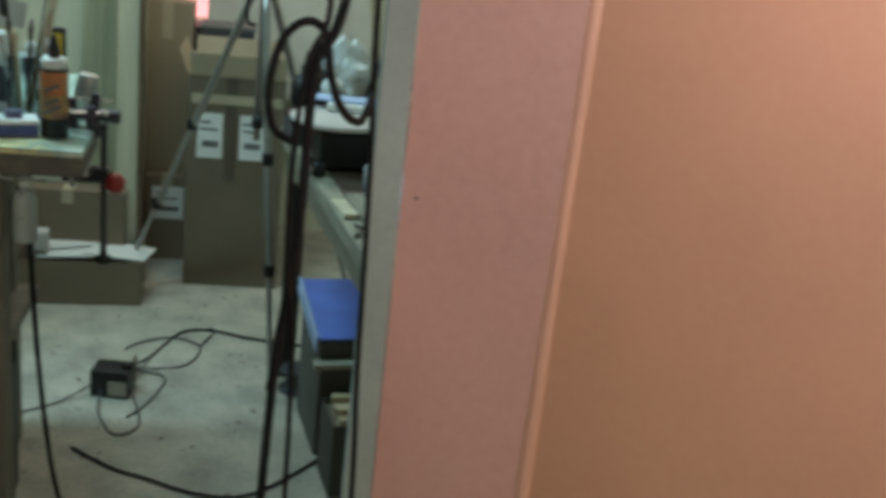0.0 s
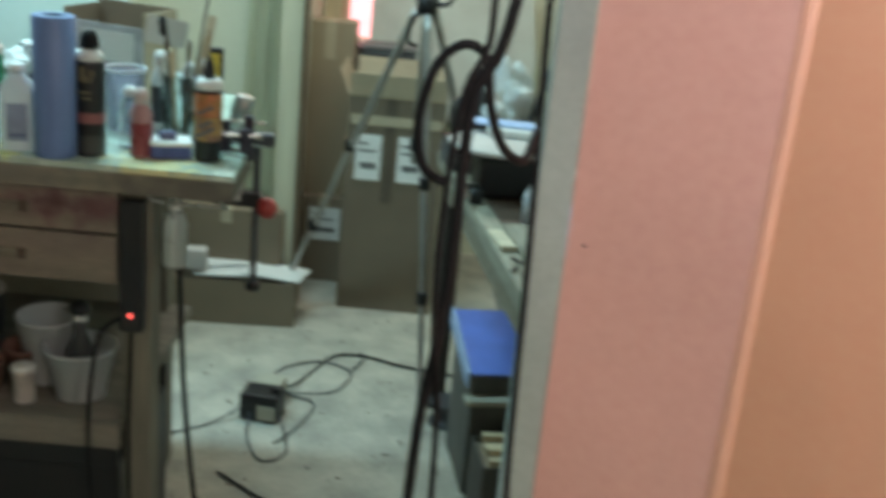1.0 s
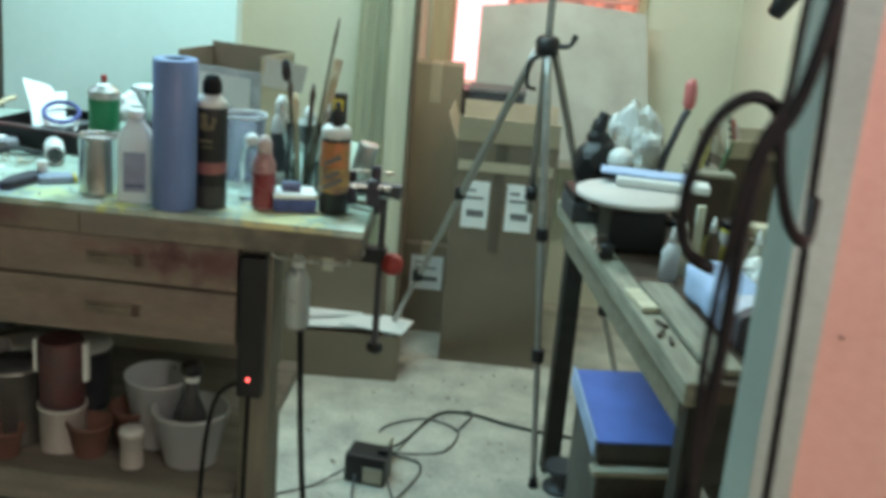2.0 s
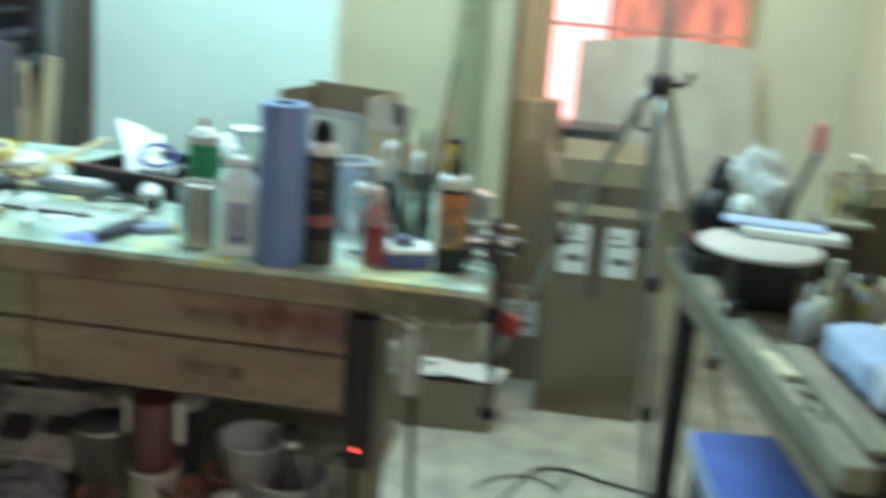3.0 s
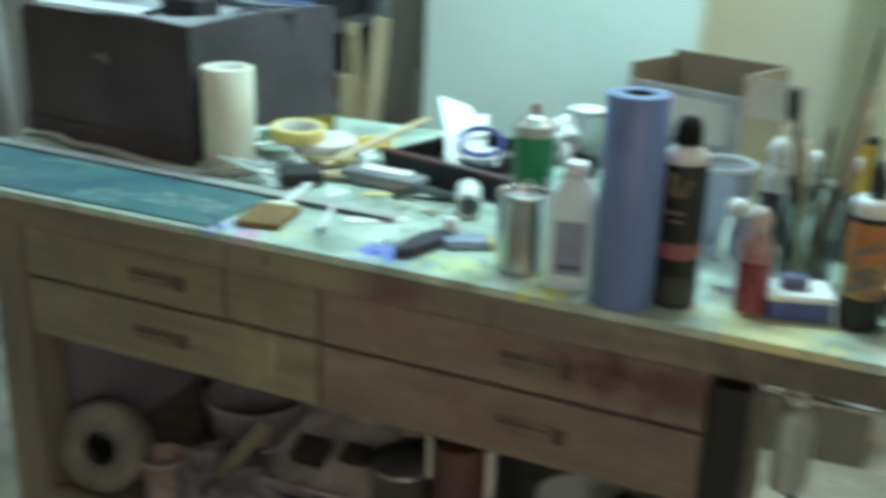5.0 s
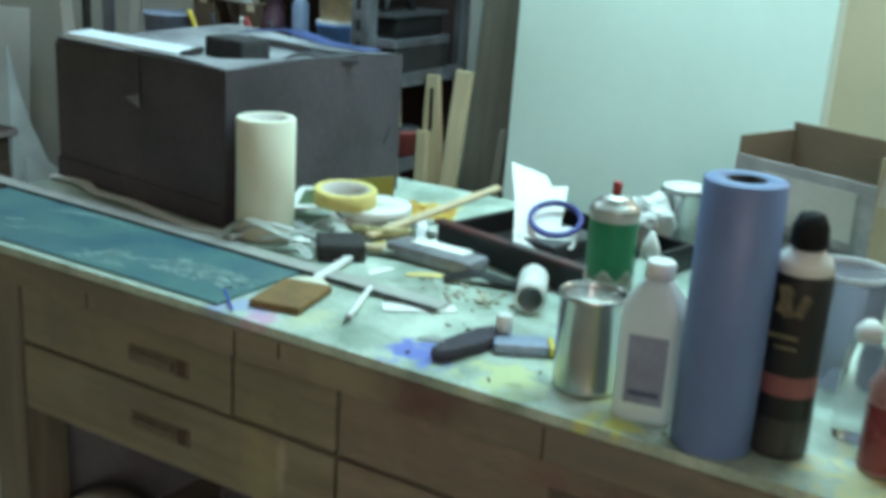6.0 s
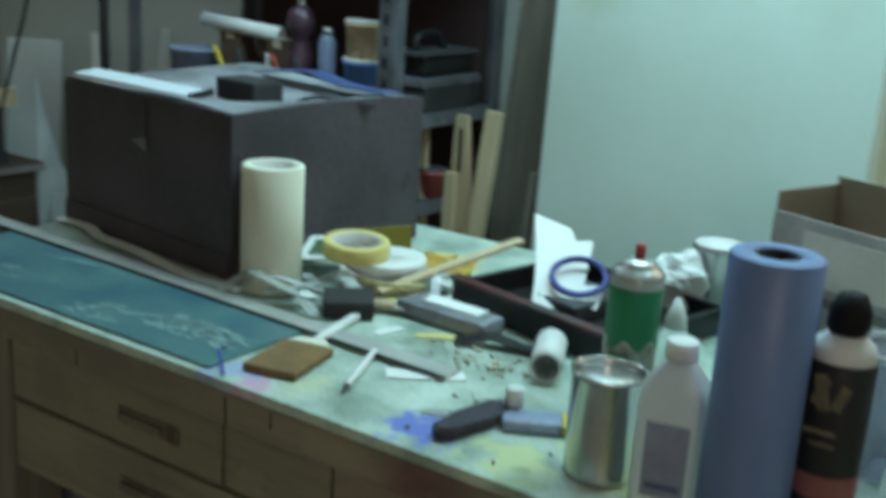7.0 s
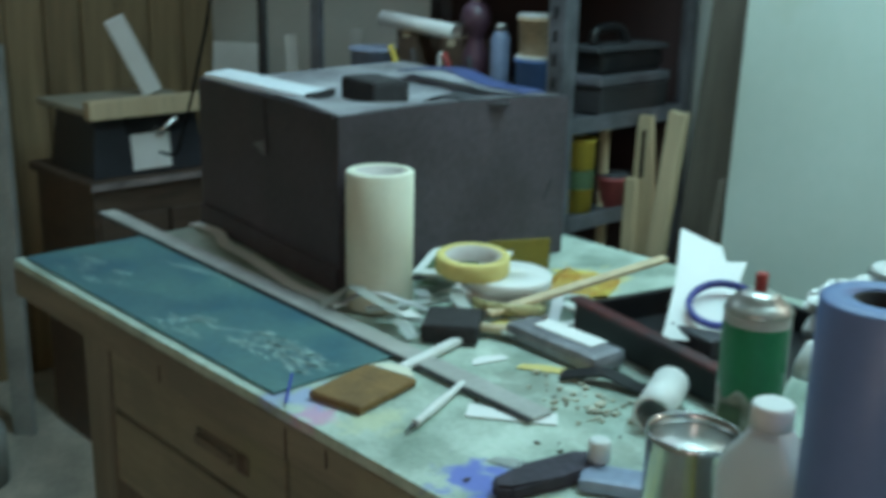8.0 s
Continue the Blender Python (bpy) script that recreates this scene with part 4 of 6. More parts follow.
ip = thing("alcohol_bottle", "white translucent square-shouldered bottle with blue label", "bottle", at(-0.281, 0.057, 12))
part("body", squarish(B(), [(0.029, 0.021, 0), (0.031, 0.023, 0.004), (0.031, 0.023, 0.108), (0.028, 0.021, 0.120), (0.016, 0.015, 0.136), (0.0125, 0.0125, 0.143)]), M_MILKY, ip)
part("label", box(B(), -0.019, 0.019, -0.0243, -0.0233, 0.020, 0.090, 0.0004), M_LABEL, ip, "faded blue-grey label")
part("print", box(B(), -0.015, 0.015, -0.0250, -0.0245, 0.028, 0.034), mat("dark_blue_print", (0.10, 0.13, 0.25), 0.5), ip)
part("cap", lathe(B(), [(0.0145, 0.1435), (0.0145, 0.158), (0.013, 0.16)], 20), M_WHITEP, ip)
br = ring_roll("blue_roll", "tall blue vinyl roll standing on end", "roll", at(-0.206, 0.036), 0.0375, 0.019, 0.257, M_BLUE, M_FOAM)
bc = thing("black_spray_can", "black spray can with printed label", "spray can", at(-0.152, 0.068))
part("body", lathe(B(), [(0.026, 0), (0.0275, 0.003), (0.0275, 0.172), (0.0265, 0.176)], 32), M_BLACK, bc)
part("dome", lathe(B(), [(0.0265, 0.1765), (0.024, 0.188), (0.017, 0.194), (0.015, 0.197)], 28), M_WHITEP, bc)
part("nozzle", lathe(B(), [(0.014, 0.1975), (0.017, 0.202), (0.0165, 0.217), (0.011, 0.229), (0.005, 0.231)], 20), M_RUBBER, bc)
M_GOLD = mat("dull_gold", (0.17, 0.15, 0.09), 0.5, var=0.3, scale=60)
for px, pz, pw, ph, pr in ((-0.010, 0.142, 0.004, 0.024, 18), (-0.002, 0.138, 0.005, 0.03, -12), (0.006, 0.14, 0.004, 0.022, 20), (-0.004, 0.118, 0.014, 0.004, 0), (0.0, 0.108, 0.010, 0.003, 0)):
    part("label_print", box(B(), -pw, pw, -0.001, 0.001, 0, ph, 0.0004, T(px, -0.0268 - 0.0008 * (abs(px) < 0.005), pz, 0, pr, 0)), M_GOLD, bc)
part("red_band", lathe(B(), [(0.0279, 0.062), (0.0279, 0.082)], 28, None, False), mat("dull_red_band", (0.30, 0.11, 0.11), 0.4), bc)
part("base_band", lathe(B(), [(0.0279, 0.004), (0.0279, 0.04)], 28, None, False), mat("dull_grey_band", (0.05, 0.05, 0.048), 0.4), bc)

gc = thing("green_spray_can", "white and green spray can with red nozzle", "spray can", at(-0.410, 0.248))
part("body", lathe(B(), [(0.028, 0), (0.029, 0.003), (0.029, 0.144), (0.028, 0.147)], 32), mat("grey_white_can", (0.50, 0.52, 0.50), 0.35, var=0.15, scale=20), gc)
gm = B()
for i in range(16):
    a0, a1 = radians(-150 + 10 * i), radians(-150 + 10 * (i + 1))
    gm.faces.new([gm.verts.new((0.0294 * math.cos(a), 0.0294 * math.sin(a), z)) for a, z in ((a0, 0.076 + 0.006 * math.sin(1.1 * i)), (a1, 0.076 + 0.006 * math.sin(1.1 * i + 1.1)), (a1, 0.138), (a0, 0.138))])
part("green_label", gm, M_GREEN, gc)
part("lower_label", lathe(B(), [(0.0293, 0.004), (0.0293, 0.078)], 32, None, False), mat("grey_brown_print", (0.34, 0.33, 0.28), 0.4, var=0.25, scale=40, tint=(0.12, 0.13, 0.09), patch=0.2), gc)
part("print", box(B(), -0.012, 0.010, -0.0302, -0.0290, 0.045, 0.066, 0.0004), M_OLIVE, gc)
part("dome", lathe(B(), [(0.0295, 0.1472), (0.0300, 0.149), (0.0285, 0.151), (0.025, 0.156), (0.019, 0.159), (0.0185, 0.162), (0.013, 0.164), (0.010, 0.166)], 28), M_ALU, gc)
part("nozzle", lathe(B(), [(0.0055, 0.1665), (0.0055, 0.18), (0.004, 0.182)], 14), M_RED, gc)
for x, y, r, h, mt, lab in ((-0.455, 0.63, 0.036, 0.092, M_TIN, "shiny tin with a lid"), (-0.325, 0.52, 0.030, 0.10, M_WHITEP, "white plastic tub with a lid")):
    t = thing("tin", lab, "tin", at(x, y))
    part("body", lathe(B(), [(r, 0), (r, h), (r + 0.0015, h + 0.001), (r + 0.0015, h + 0.004)], 28), mt, t)
    part("lid", lathe(B(), [(r - 0.001, h + 0.0042), (r - 0.002, h + 0.008), (0.004, h + 0.008)], 28), M_WHITEP, t)
nz = thing("nozzle_bottle", "small bottle with a pointed white nozzle", "bottle", at(-0.37, 0.27))
part("body", lathe(B(), [(0.02, 0), (0.021, 0.003), (0.021, 0.08), (0.012, 0.092)], 20), M_GLASSY, nz)
part("nozzle", lathe(B(), [(0.012, 0.0925), (0.011, 0.105), (0.003, 0.125)], 14), M_WHITEP, nz)

# open white carton behind the cans
oc = thing("open_carton", "open white carton with brown insides", "cardboard box", at(-0.375, 0.585, -20))
w, d, h = 0.215, 0.13, 0.205
part("front_panel", box(B(), 0, w, 0, 0.003, 0, h - 0.035), mat("printed_grey_card", (0.44, 0.42, 0.43), 0.7, var=0.2, scale=14), oc)
part("back_panel", box(B(), 0, w, d - 0.003, d, 0, h), M_CARD, oc)
part("side_panel", box(B(), 0, 0.003, 0.003, d - 0.003, 0, h - 0.01), M_CARD, oc)
part("side_panel", box(B(), w - 0.003, w, 0.003, d - 0.003, 0, h), M_CARDL, oc)
part("bottom_panel", box(B(), 0.003, w - 0.003, 0.003, d - 0.003, 0.001, 0.004), M_CARD, oc)
part("flap", box(B(), 0.0, 0.10, 0, 0.003, 0, 0.06, 0, T(w - 0.001, 0.004, h - 0.06, 0, 12, 60)), M_CARDW, oc)
part("print", box(B(), 0.05, 0.19, -0.002, -0.0006, 0.09, 0.155), M_CARDW, oc)
part("print", box(B(), 0.02, 0.20, -0.002, -0.0006, 0.066, 0.078), M_INK, oc)

# clear tub and small bottles at the right end
tb = thing("clear_tub", "tall open tub of cloudy lilac plastic", "tub", at(-0.147, 0.275))
part("wall", lathe(B(), [(0.034, 0), (0.036, 0.003), (0.042, 0.12), (0.043, 0.122), (0.041, 0.122), (0.034, 0.004), (0.0, 0.004)], 28, None, False), M_LILAC, tb)
part("rim", lathe(B(), [(0.0415, 0.1225), (0.045, 0.1225), (0.045, 0.129), (0.0415, 0.129), (0.0415, 0.1225)], 28, None, False), M_MILKY, tb)


def small_bottle(name, label, x, y, r, h, body, cap, capr=0.4, caph=0.03, band=None):
    t = thing(name, label, "bottle", at(x, y))
    part("body", lathe(B(), [(r * 0.95, 0), (r, 0.003), (r, h * 0.82), (r * 0.75, h * 0.93), (r * capr, h)], 22), body, t)
    part("cap", lathe(B(), [(r * capr * 1.1, h + 0.0005), (r * capr * 1.1, h + caph * 0.6), (r * capr * 0.5, h + caph)], 16), cap, t)
    if band:
        part("label", lathe(B(), [(r + 0.0004, h * 0.15), (r + 0.0004, h * 0.72)], 22, None, False), band, t)
    return t


rb = small_bottle("red_bottle", "small bottle half full of red liquid with pale cap", -0.062, 0.085, 0.0205, 0.10, mat("pink_tinted_plastic", (0.55, 0.30, 0.30), 0.3, var=0.1, trans=0.3), mat("pinkish_white_cap", (0.62, 0.50, 0.48), 0.4), 0.6, 0.03)
part("liquid", lathe(B(), [(0.0208, 0.004), (0.0208, 0.066)], 22, None, False), M_PINKR, rb, "dark red liquid")
small_bottle("clear_bottle", "small clear empty plastic bottle", -0.098, 0.140, 0.020, 0.10, M_GLASSY, M_WHITEP, 0.6, 0.02)
small_bottle("white_bottle", "white bottle with a dark grey label", -0.080, 0.295, 0.018, 0.132, M_WHITEP, M_WHITEP, 0.62, 0.034, M_DSTEEL)
small_bottle("pump_bottle", "white bottle with a dark label", -0.045, 0.40, 0.022, 0.10, M_WHITEP, M_WHITEP, 0.5, 0.03, M_DSTEEL)
gl = thing("glue_bottle", "orange and yellow glue bottle with black cap", "bottle", at(0.060, 0.103))
part("body", lathe(B(), [(0.024, 0), (0.026, 0.004), (0.026, 0.128), (0.024, 0.136)], 26), M_BLACK, gl)
part("orange_label", lathe(B(), [(0.0264, 0.086), (0.0264, 0.130)], 26, None, False), mat("faded_orange_label", (0.50, 0.15, 0.07), 0.45, var=0.25, scale=40, tint=(0.36, 0.20, 0.06), patch=0.3), gl)
part("yellow_label", lathe(B(), [(0.0264, 0.040), (0.0264, 0.0855)], 26, None, False), mat("dull_ochre_label", (0.42, 0.27, 0.08), 0.45, var=0.3, scale=40, tint=(0.14, 0.07, 0.08), patch=0.3), gl)
for pz, pw, pr in ((0.058, 0.020, -28), (0.074, 0.014, -28), (0.10, 0.016, -28)):
    part("label_print", box(B(), -pw, pw, -0.0012, 0.0, -0.004, 0.004, 0.0004, T(0.0, -0.0262, pz, 0, pr, 0)), M_INK, gl)
part("shoulder", lathe(B(), [(0.0255, 0.1365), (0.0255, 0.150), (0.021, 0.156), (0.0118, 0.1563)], 26), M_WHITEP, gl)
part("cap", lathe(B(), [(0.0115, 0.1565), (0.011, 0.172), (0.005, 0.19), (0.004, 0.198)], 16), M_BLACK, gl)
bx = thing("blue_box", "small blue and white box with a clip on top", "box", at(-0.012, 0.105, 18))
part("base", box(B(), -0.038, 0.038, -0.03, 0.03, 0, 0.024, 0.002), mat("navy_card", (0.07, 0.10, 0.30), 0.5, var=0.2, scale=30), bx)
part("lid", box(B(), -0.039, 0.039, -0.031, 0.031, 0.0242, 0.032, 0.002), M_PAPER, bx)
part("clip", box(B(), -0.022, 0.012, -0.010, 0.010, 0.0325, 0.048, 0.004), mat("slate_clip", (0.12, 0.14, 0.26), 0.4), bx)
jr = thing("brush_jar", "glass jar crowded with brushes and sticks", "jar", at(-0.022, 0.225))
part("glass", lathe(B(), [(0.032, 0), (0.034, 0.003), (0.034, 0.13), (0.035, 0.133), (0.0325, 0.133), (0.0315, 0.005), (0.0, 0.005)], 26, None, False), M_GLASSY, jr)
for x, y, rx, ry, L, r, mt, nm in ((0.005, 0.0, 6, 8, 0.33, 0.0022, M_DARKWOOD, "rod"), (-0.012, 0.005, 4, -6, 0.21, 0.004, M_DARKWOOD, "brush_handle"), (0.012, 0.004, 5, 10, 0.23, 0.005, M_PINE, "brush_handle"),
                               (-0.004, -0.010, -4, -3, 0.19, 0.005, M_PINE, "brush_handle"), (0.014, -0.008, -5, 12, 0.18, 0.004, M_STEEL, "rod"), (-0.014, -0.006, -3, -9, 0.17, 0.004, M_STEEL, "rod"), (0.0, 0.014, 9, 2, 0.20, 0.004, M_DARKWOOD, "brush_handle")):
    part(nm, lathe(B(), [(r, 0.007), (r, L * 0.8), (r * 1.4, L * 0.9), (r * 0.6, L)], 10, T(x, y, 0, -rx, ry, 0)), mt, jr)
part("paint_paddle", box(B(), -0.009, 0.009, -0.002, 0.002, 0.007, 0.255, 0.0015, T(0.006, 0.012, 0, -7, 13, 20)), mat("pale_paddle_wood", (0.72, 0.66, 0.50), 0.6, var=0.1, stretch=(6, 6, 0.6)), jr, "broad pale wooden paddle")
part("brush_tip", lathe(B(), [(0.006, 0.205), (0.009, 0.215), (0.008, 0.24), (0.002, 0.245)], 12, T(-0.014, 0.005, 0, -4, -7, 0)), M_FOAM, jr, "dark bristles")
yb = thing("upright_box", "upright black and yellow packet", "packet", at(0.022, 0.335, 12))
part("pack", box(B(), -0.018, 0.018, -0.012, 0.012, 0, 0.175, 0.002), M_BLACK, yb)
part("stripe", box(B(), -0.010, 0.010, -0.0135, -0.0122, 0.10, 0.165), M_YELLOW, yb)
tc = thing("tilted_tin", "tilted silver tin leaning on the clamp", "tin", T(0.070, 0.33, H + 0.003, 0, 14, 0))
part("body", lathe(B(), [(0.020, 0.006), (0.021, 0.008), (0.021, 0.078), (0.019, 0.082)], 24), M_ALU, tc)

# bar clamp on the end of the bench
cp = thing("bar_clamp", "dark bar clamp with red knob on the bench end", "clamp", T(0.132, 0.20, 0))
part("bar", box(B(), -0.006, 0.006, -0.010, 0.010, 0.715, 1.03, 0.002, T(0.008, 0, 0)), M_DSTEEL, cp)
part("bar_end", lathe(B(), [(0.012, 0.722), (0.016, 0.727), (0.016, 0.738), (0.010, 0.742)], 16, T(0.008, 0, -0.02)), M_BLACK, cp)
part("upper_jaw", box(B(), -0.085, 0.04, -0.014, 0.014, 1.012, 1.038, 0.004), M_DSTEEL, cp)
part("lower_jaw", box(B(), -0.075, 0.02, -0.016, 0.016, 0.885, 0.915, 0.005), M_BLACK, cp)
part("screw", lathe(B(), [(0.006, 0), (0.006, 0.075)], 12, T(-0.055, 0, 0.871)), M_STEEL, cp)
part("knob", lathe(B(), [(0.008, 0), (0.018, 0.006), (0.021, 0.02), (0.018, 0.034), (0.008, 0.04)], 20, T(0.026, -0.012, 0.868, 0, 20, 0)), M_RED, cp, "round red knob")
part("pad", box(B(), -0.085, -0.02, -0.03, 0.02, 0.90, 0.945, 0.003), M_CARDW, cp)
for k, (y, z) in enumerate(((0.03, 1.045), (0.06, 1.02), (0.05, 1.066), (0.0, 1.05))):
    q = thing("quick_clamp", "small purple-black clamp with steel bar", "clamp", T(0.105, 0.12 + y, z - 0.035, 0, 0, 12 * k - 20), "small clamps")
    part("bar", box(B(), -0.03, 0.055, -0.003, 0.003, 0.03, 0.036, 0.001), M_STEEL, q)
    part("jaw", box(B(), -0.03, -0.015, -0.008, 0.008, 0.001, 0.034, 0.003), M_SAND, q)
    part("grip", box(B(), 0.012, 0.030, -0.009, 0.009, 0.0, 0.046, 0.004), M_SAND, q)


# ---- under the workbench ----
SZ = 0.453


def pot(name, label, cat, x, y, r0, r1, h, material, z=SZ, lid=None, inside=True):
    t = thing(name, label, cat, T(x, y, z + 0.001))
    part("body", lathe(B(), [(r0, 0), (r1, h), (r1 + 0.003, h + 0.001), (r1 + 0.003, h + 0.008), (r1 - 0.002, h + 0.008), (r0 - 0.003, 0.004), (0.0, 0.004)], 26, None, False), material, t)
    if lid:
        part("lid", lathe(B(), [(r1 + 0.0025, h + 0.0085), (r1 + 0.001, h + 0.014), (0.003, h + 0.014)], 26), lid, t)
    return t


rl = ring_roll("wire_reel", "dusty grey round reel standing on edge", "reel", T(-1.10, 0.10, SZ + 0.083, 80, 0, 14), 0.078, 0.030, 0.05, mat("dusty_reel", (0.22, 0.215, 0.19), 0.7, var=0.3, scale=14), M_BLACK)
wb = pot("white_bucket", "grubby grey plastic bucket under the bench", "bucket", -0.90, 0.25, 0.070, 0.090, 0.15, mat("grubby_grey_plastic", (0.34, 0.34, 0.38), 0.6, var=0.3, scale=12))
part("handle", tube(B(), [(-0.099, 0, 0.145), (-0.08, -0.07, 0.10), (0, -0.105, 0.085), (0.08, -0.07, 0.10), (0.099, 0, 0.145)], 0.0025), M_STEEL, wb)
pot("red_label_pot", "white pot with a red label", "pot", -0.99, 0.10, 0.034, 0.038, 0.075, mat("grubby_pink_label", (0.42, 0.38, 0.37), 0.6, var=0.3, scale=18, tint=(0.28, 0.20, 0.19), patch=0.3))
solo("mixing_stick", box(B(), -0.012, 0.012, -0.004, 0.004, 0, 0.25, 0.002), M_LEG, "wooden stick leaning among the pots", "stick", T(-0.93, 0.10, SZ + 0.004, 0, 38, 0))
tr2 = thing("roller_tray", "dirty white tray with dark lumps", "tray", T(-0.72, 0.20, SZ + 0.10, 24, 0, 4))
M_GRUB = mat("grubby_tray_plastic", (0.40, 0.39, 0.38), 0.6, var=0.35, scale=14, tint=(0.17, 0.165, 0.165), patch=0.35)
part("pan", box(B(), -0.10, 0.10, -0.08, 0.08, 0, 0.006, 0.002), M_GRUB, tr2)
part("lip", box(B(), -0.10, 0.10, -0.086, -0.0805, 0, 0.03, 0.002), M_GRUB, tr2)
part("lip", box(B(), -0.10, 0.10, 0.0805, 0.086, 0, 0.03, 0.002), M_GRUB, tr2)
part("lump", box(B(), -0.06, 0.0, -0.03, 0.02, 0.0065, 0.03, 0.008), M_FOAM, tr2)
part("lump", box(B(), 0.02, 0.07, -0.01, 0.03, 0.0065, 0.022, 0.008), M_FOAM, tr2)
bkt = pot("paint_pail", "dark grey pail under the tray", "pail", -0.74, 0.24, 0.06, 0.07, 0.085, M_DSTEEL)
random.seed(3)
pot("paint_can", "dull metal paint can with drips", "paint can", -0.565, 0.16, 0.05, 0.05, 0.15, M_ALU, SZ, M_DSTEEL)
rc = pot("red_can", "red and white stacked paint can", "paint can", -0.462, 0.15, 0.045, 0.045, 0.085, M_CARDW)
rc2 = thing("red_tin", "dark red tin stacked on a white can", "tin", T(-0.462, 0.15, SZ + 0.0955))
part("body", lathe(B(), [(0.042, 0), (0.043, 0.002), (0.043, 0.13), (0.041, 0.134)], 26), mat("dark_red_print", (0.10, 0.035, 0.035), 0.45, var=0.25, scale=25, tint=(0.08, 0.05, 0.05), patch=0.3), rc2)
part("strip", box(B(), 0.045, 0.053, -0.01, 0.01, 0.05, 0.13, 0.002), M_PAPER, rc2)
part("strip", box(B(), -0.053, -0.045, -0.01, 0.01, 0.06, 0.13, 0.002), M_PAPER, rc2)
for x, y, s in ((-0.40, 0.13, 1.0), (-0.335, 0.20, 1.15), (-0.55, 0.09, 0.8)):
    t = pot("clay_pot", "small terracotta pot under the bench", "pot", x, y, 0.030 * s, 0.042 * s, 0.062 * s, M_TERRA)
    t["group"] = "clay pots"
for x, y, s in ((-0.63, 0.34, 1.1), (-0.82, 0.40, 1.2), (-1.05, 0.38, 1.2), (-0.50, 0.34, 1.15)):
    t = pot("tub", "dusty grey plastic tub with a pale lid", "tub", x, y, 0.05 * s, 0.055 * s, 0.11 * s, M_DSTEEL, SZ, M_CARDW)
    t["group"] = "tubs on the shelf"
pot("plastic_cup", "clear milky plastic measuring cup", "cup", -0.205, 0.15, 0.05, 0.072, 0.105, M_MILKY)
pot("nested_cup", "tall milky plastic cup among the pots", "cup", -0.29, 0.21, 0.045, 0.065, 0.14, M_MILKY)
small = thing("dark_bottle", "dark bottle with a black cap in the cup", "bottle", T(-0.205, 0.155, SZ + 0.006))
part("body", lathe(B(), [(0.028, 0), (0.030, 0.01), (0.030, 0.09), (0.014, 0.13), (0.013, 0.16)], 20), mat("smoky_grey_plastic", (0.075, 0.075, 0.08), 0.4, var=0.2), small)
part("collar", lathe(B(), [(0.0145, 0.1605), (0.0145, 0.172)], 18), M_PAPER, small)
part("cap", lathe(B(), [(0.012, 0.1725), (0.020, 0.178), (0.022, 0.187), (0.019, 0.197), (0.008, 0.201)], 18), M_BLACK, small)
pot("white_jar", "small white jar beside the cup", "jar", -0.305, 0.10, 0.022, 0.022, 0.065, M_CARDW, SZ, M_PAPER)
rg = thing("rag_heap", "heap of dark rags behind the pots", "rags", T(-0.85, 0.16, SZ + 0.001))
random.seed(21)
bm = B()
bmesh.ops.create_icosphere(bm, subdivisions=3, radius=1)
for v in bm.verts:
    v.co *= 1 + 0.25 * noise.noise(v.co * 2.3)
    v.co = Vector((v.co.x * 0.09, v.co.y * 0.10, max(0, (v.co.z + 0.75) * 0.055)))
part("cloth", bm, mat("dark_grey_rag", (0.12, 0.11, 0.12), 0.9, var=0.3, scale=20, bump=0.6), rg)
# open crate on the floor with jars
cr = thing("dark_crate", "open black crate under the shelf", "crate", T(-0.60, 0.06, 0.0))
cw, cd, ch = 0.50, 0.40, 0.39
part("front", box(B(), 0, cw, 0, 0.01, 0.0, ch - 0.05, 0.002), M_BLACK, cr)
part("rim", box(B(), 0, cw, -0.012, 0.014, ch - 0.048, ch, 0.004), M_BLACK, cr)
part("back", box(B(), 0, cw, cd - 0.01, cd, 0.0, ch, 0.002), M_BLACK, cr)
part("side", box(B(), 0, 0.01, 0.0105, cd - 0.0105, 0.0, ch - 0.052), M_BLACK, cr)
part("side", box(B(), cw - 0.01, cw, 0.0105, cd - 0.0105, 0.0, ch - 0.052), M_BLACK, cr)

# ---- floor between the benches ----
jb = thing("power_supply", "black adapter box with a grey block and leads", "power supply", T(0.065, 0.95, 0, 0, 0, -8))
part("body", box(B(), -0.065, 0.05, -0.03, 0.06, 0.0, 0.085, 0.008), M_BLACK, jb)
part("face", box(B(), -0.01, 0.045, -0.034, -0.0305, 0.01, 0.055, 0.002), M_CRATE, jb)
part("block", box(B(), -0.06, 0.03, 0.06, 0.15, 0.0, 0.075, 0.008), M_CRATE, jb)
part("plug", box(B(), 0.02, 0.05, 0.0, 0.02, 0.0855, 0.10, 0.004), M_BLACK, jb)
fl = thing("floor_cable", "grey cables looped over the floor", "cable", T(0, 0, 0))
part("lead", tube(B(), [(0.10, 1.05, 0.05), (0.14, 1.20, 0.006), (0.22, 1.40, 0.006), (0.32, 1.43, 0.006), (0.45, 1.38, 0.006), (0.62, 1.34, 0.006), (0.75, 1.36, 0.006)], 0.0045), M_RUBBER, fl)
part("lead", tube(B(), [(0.08, 1.02, 0.06), (0.16, 1.12, 0.005), (0.26, 1.16, 0.005), (0.29, 1.30, 0.005), (0.18, 1.36, 0.005), (0.06, 1.26, 0.005), (0.10, 1.12, 0.005), (0.20, 1.06, 0.005), (0.17, 0.90, 0.005), (0.12, 0.80, 0.005)], 0.003), M_DSTEEL, fl)
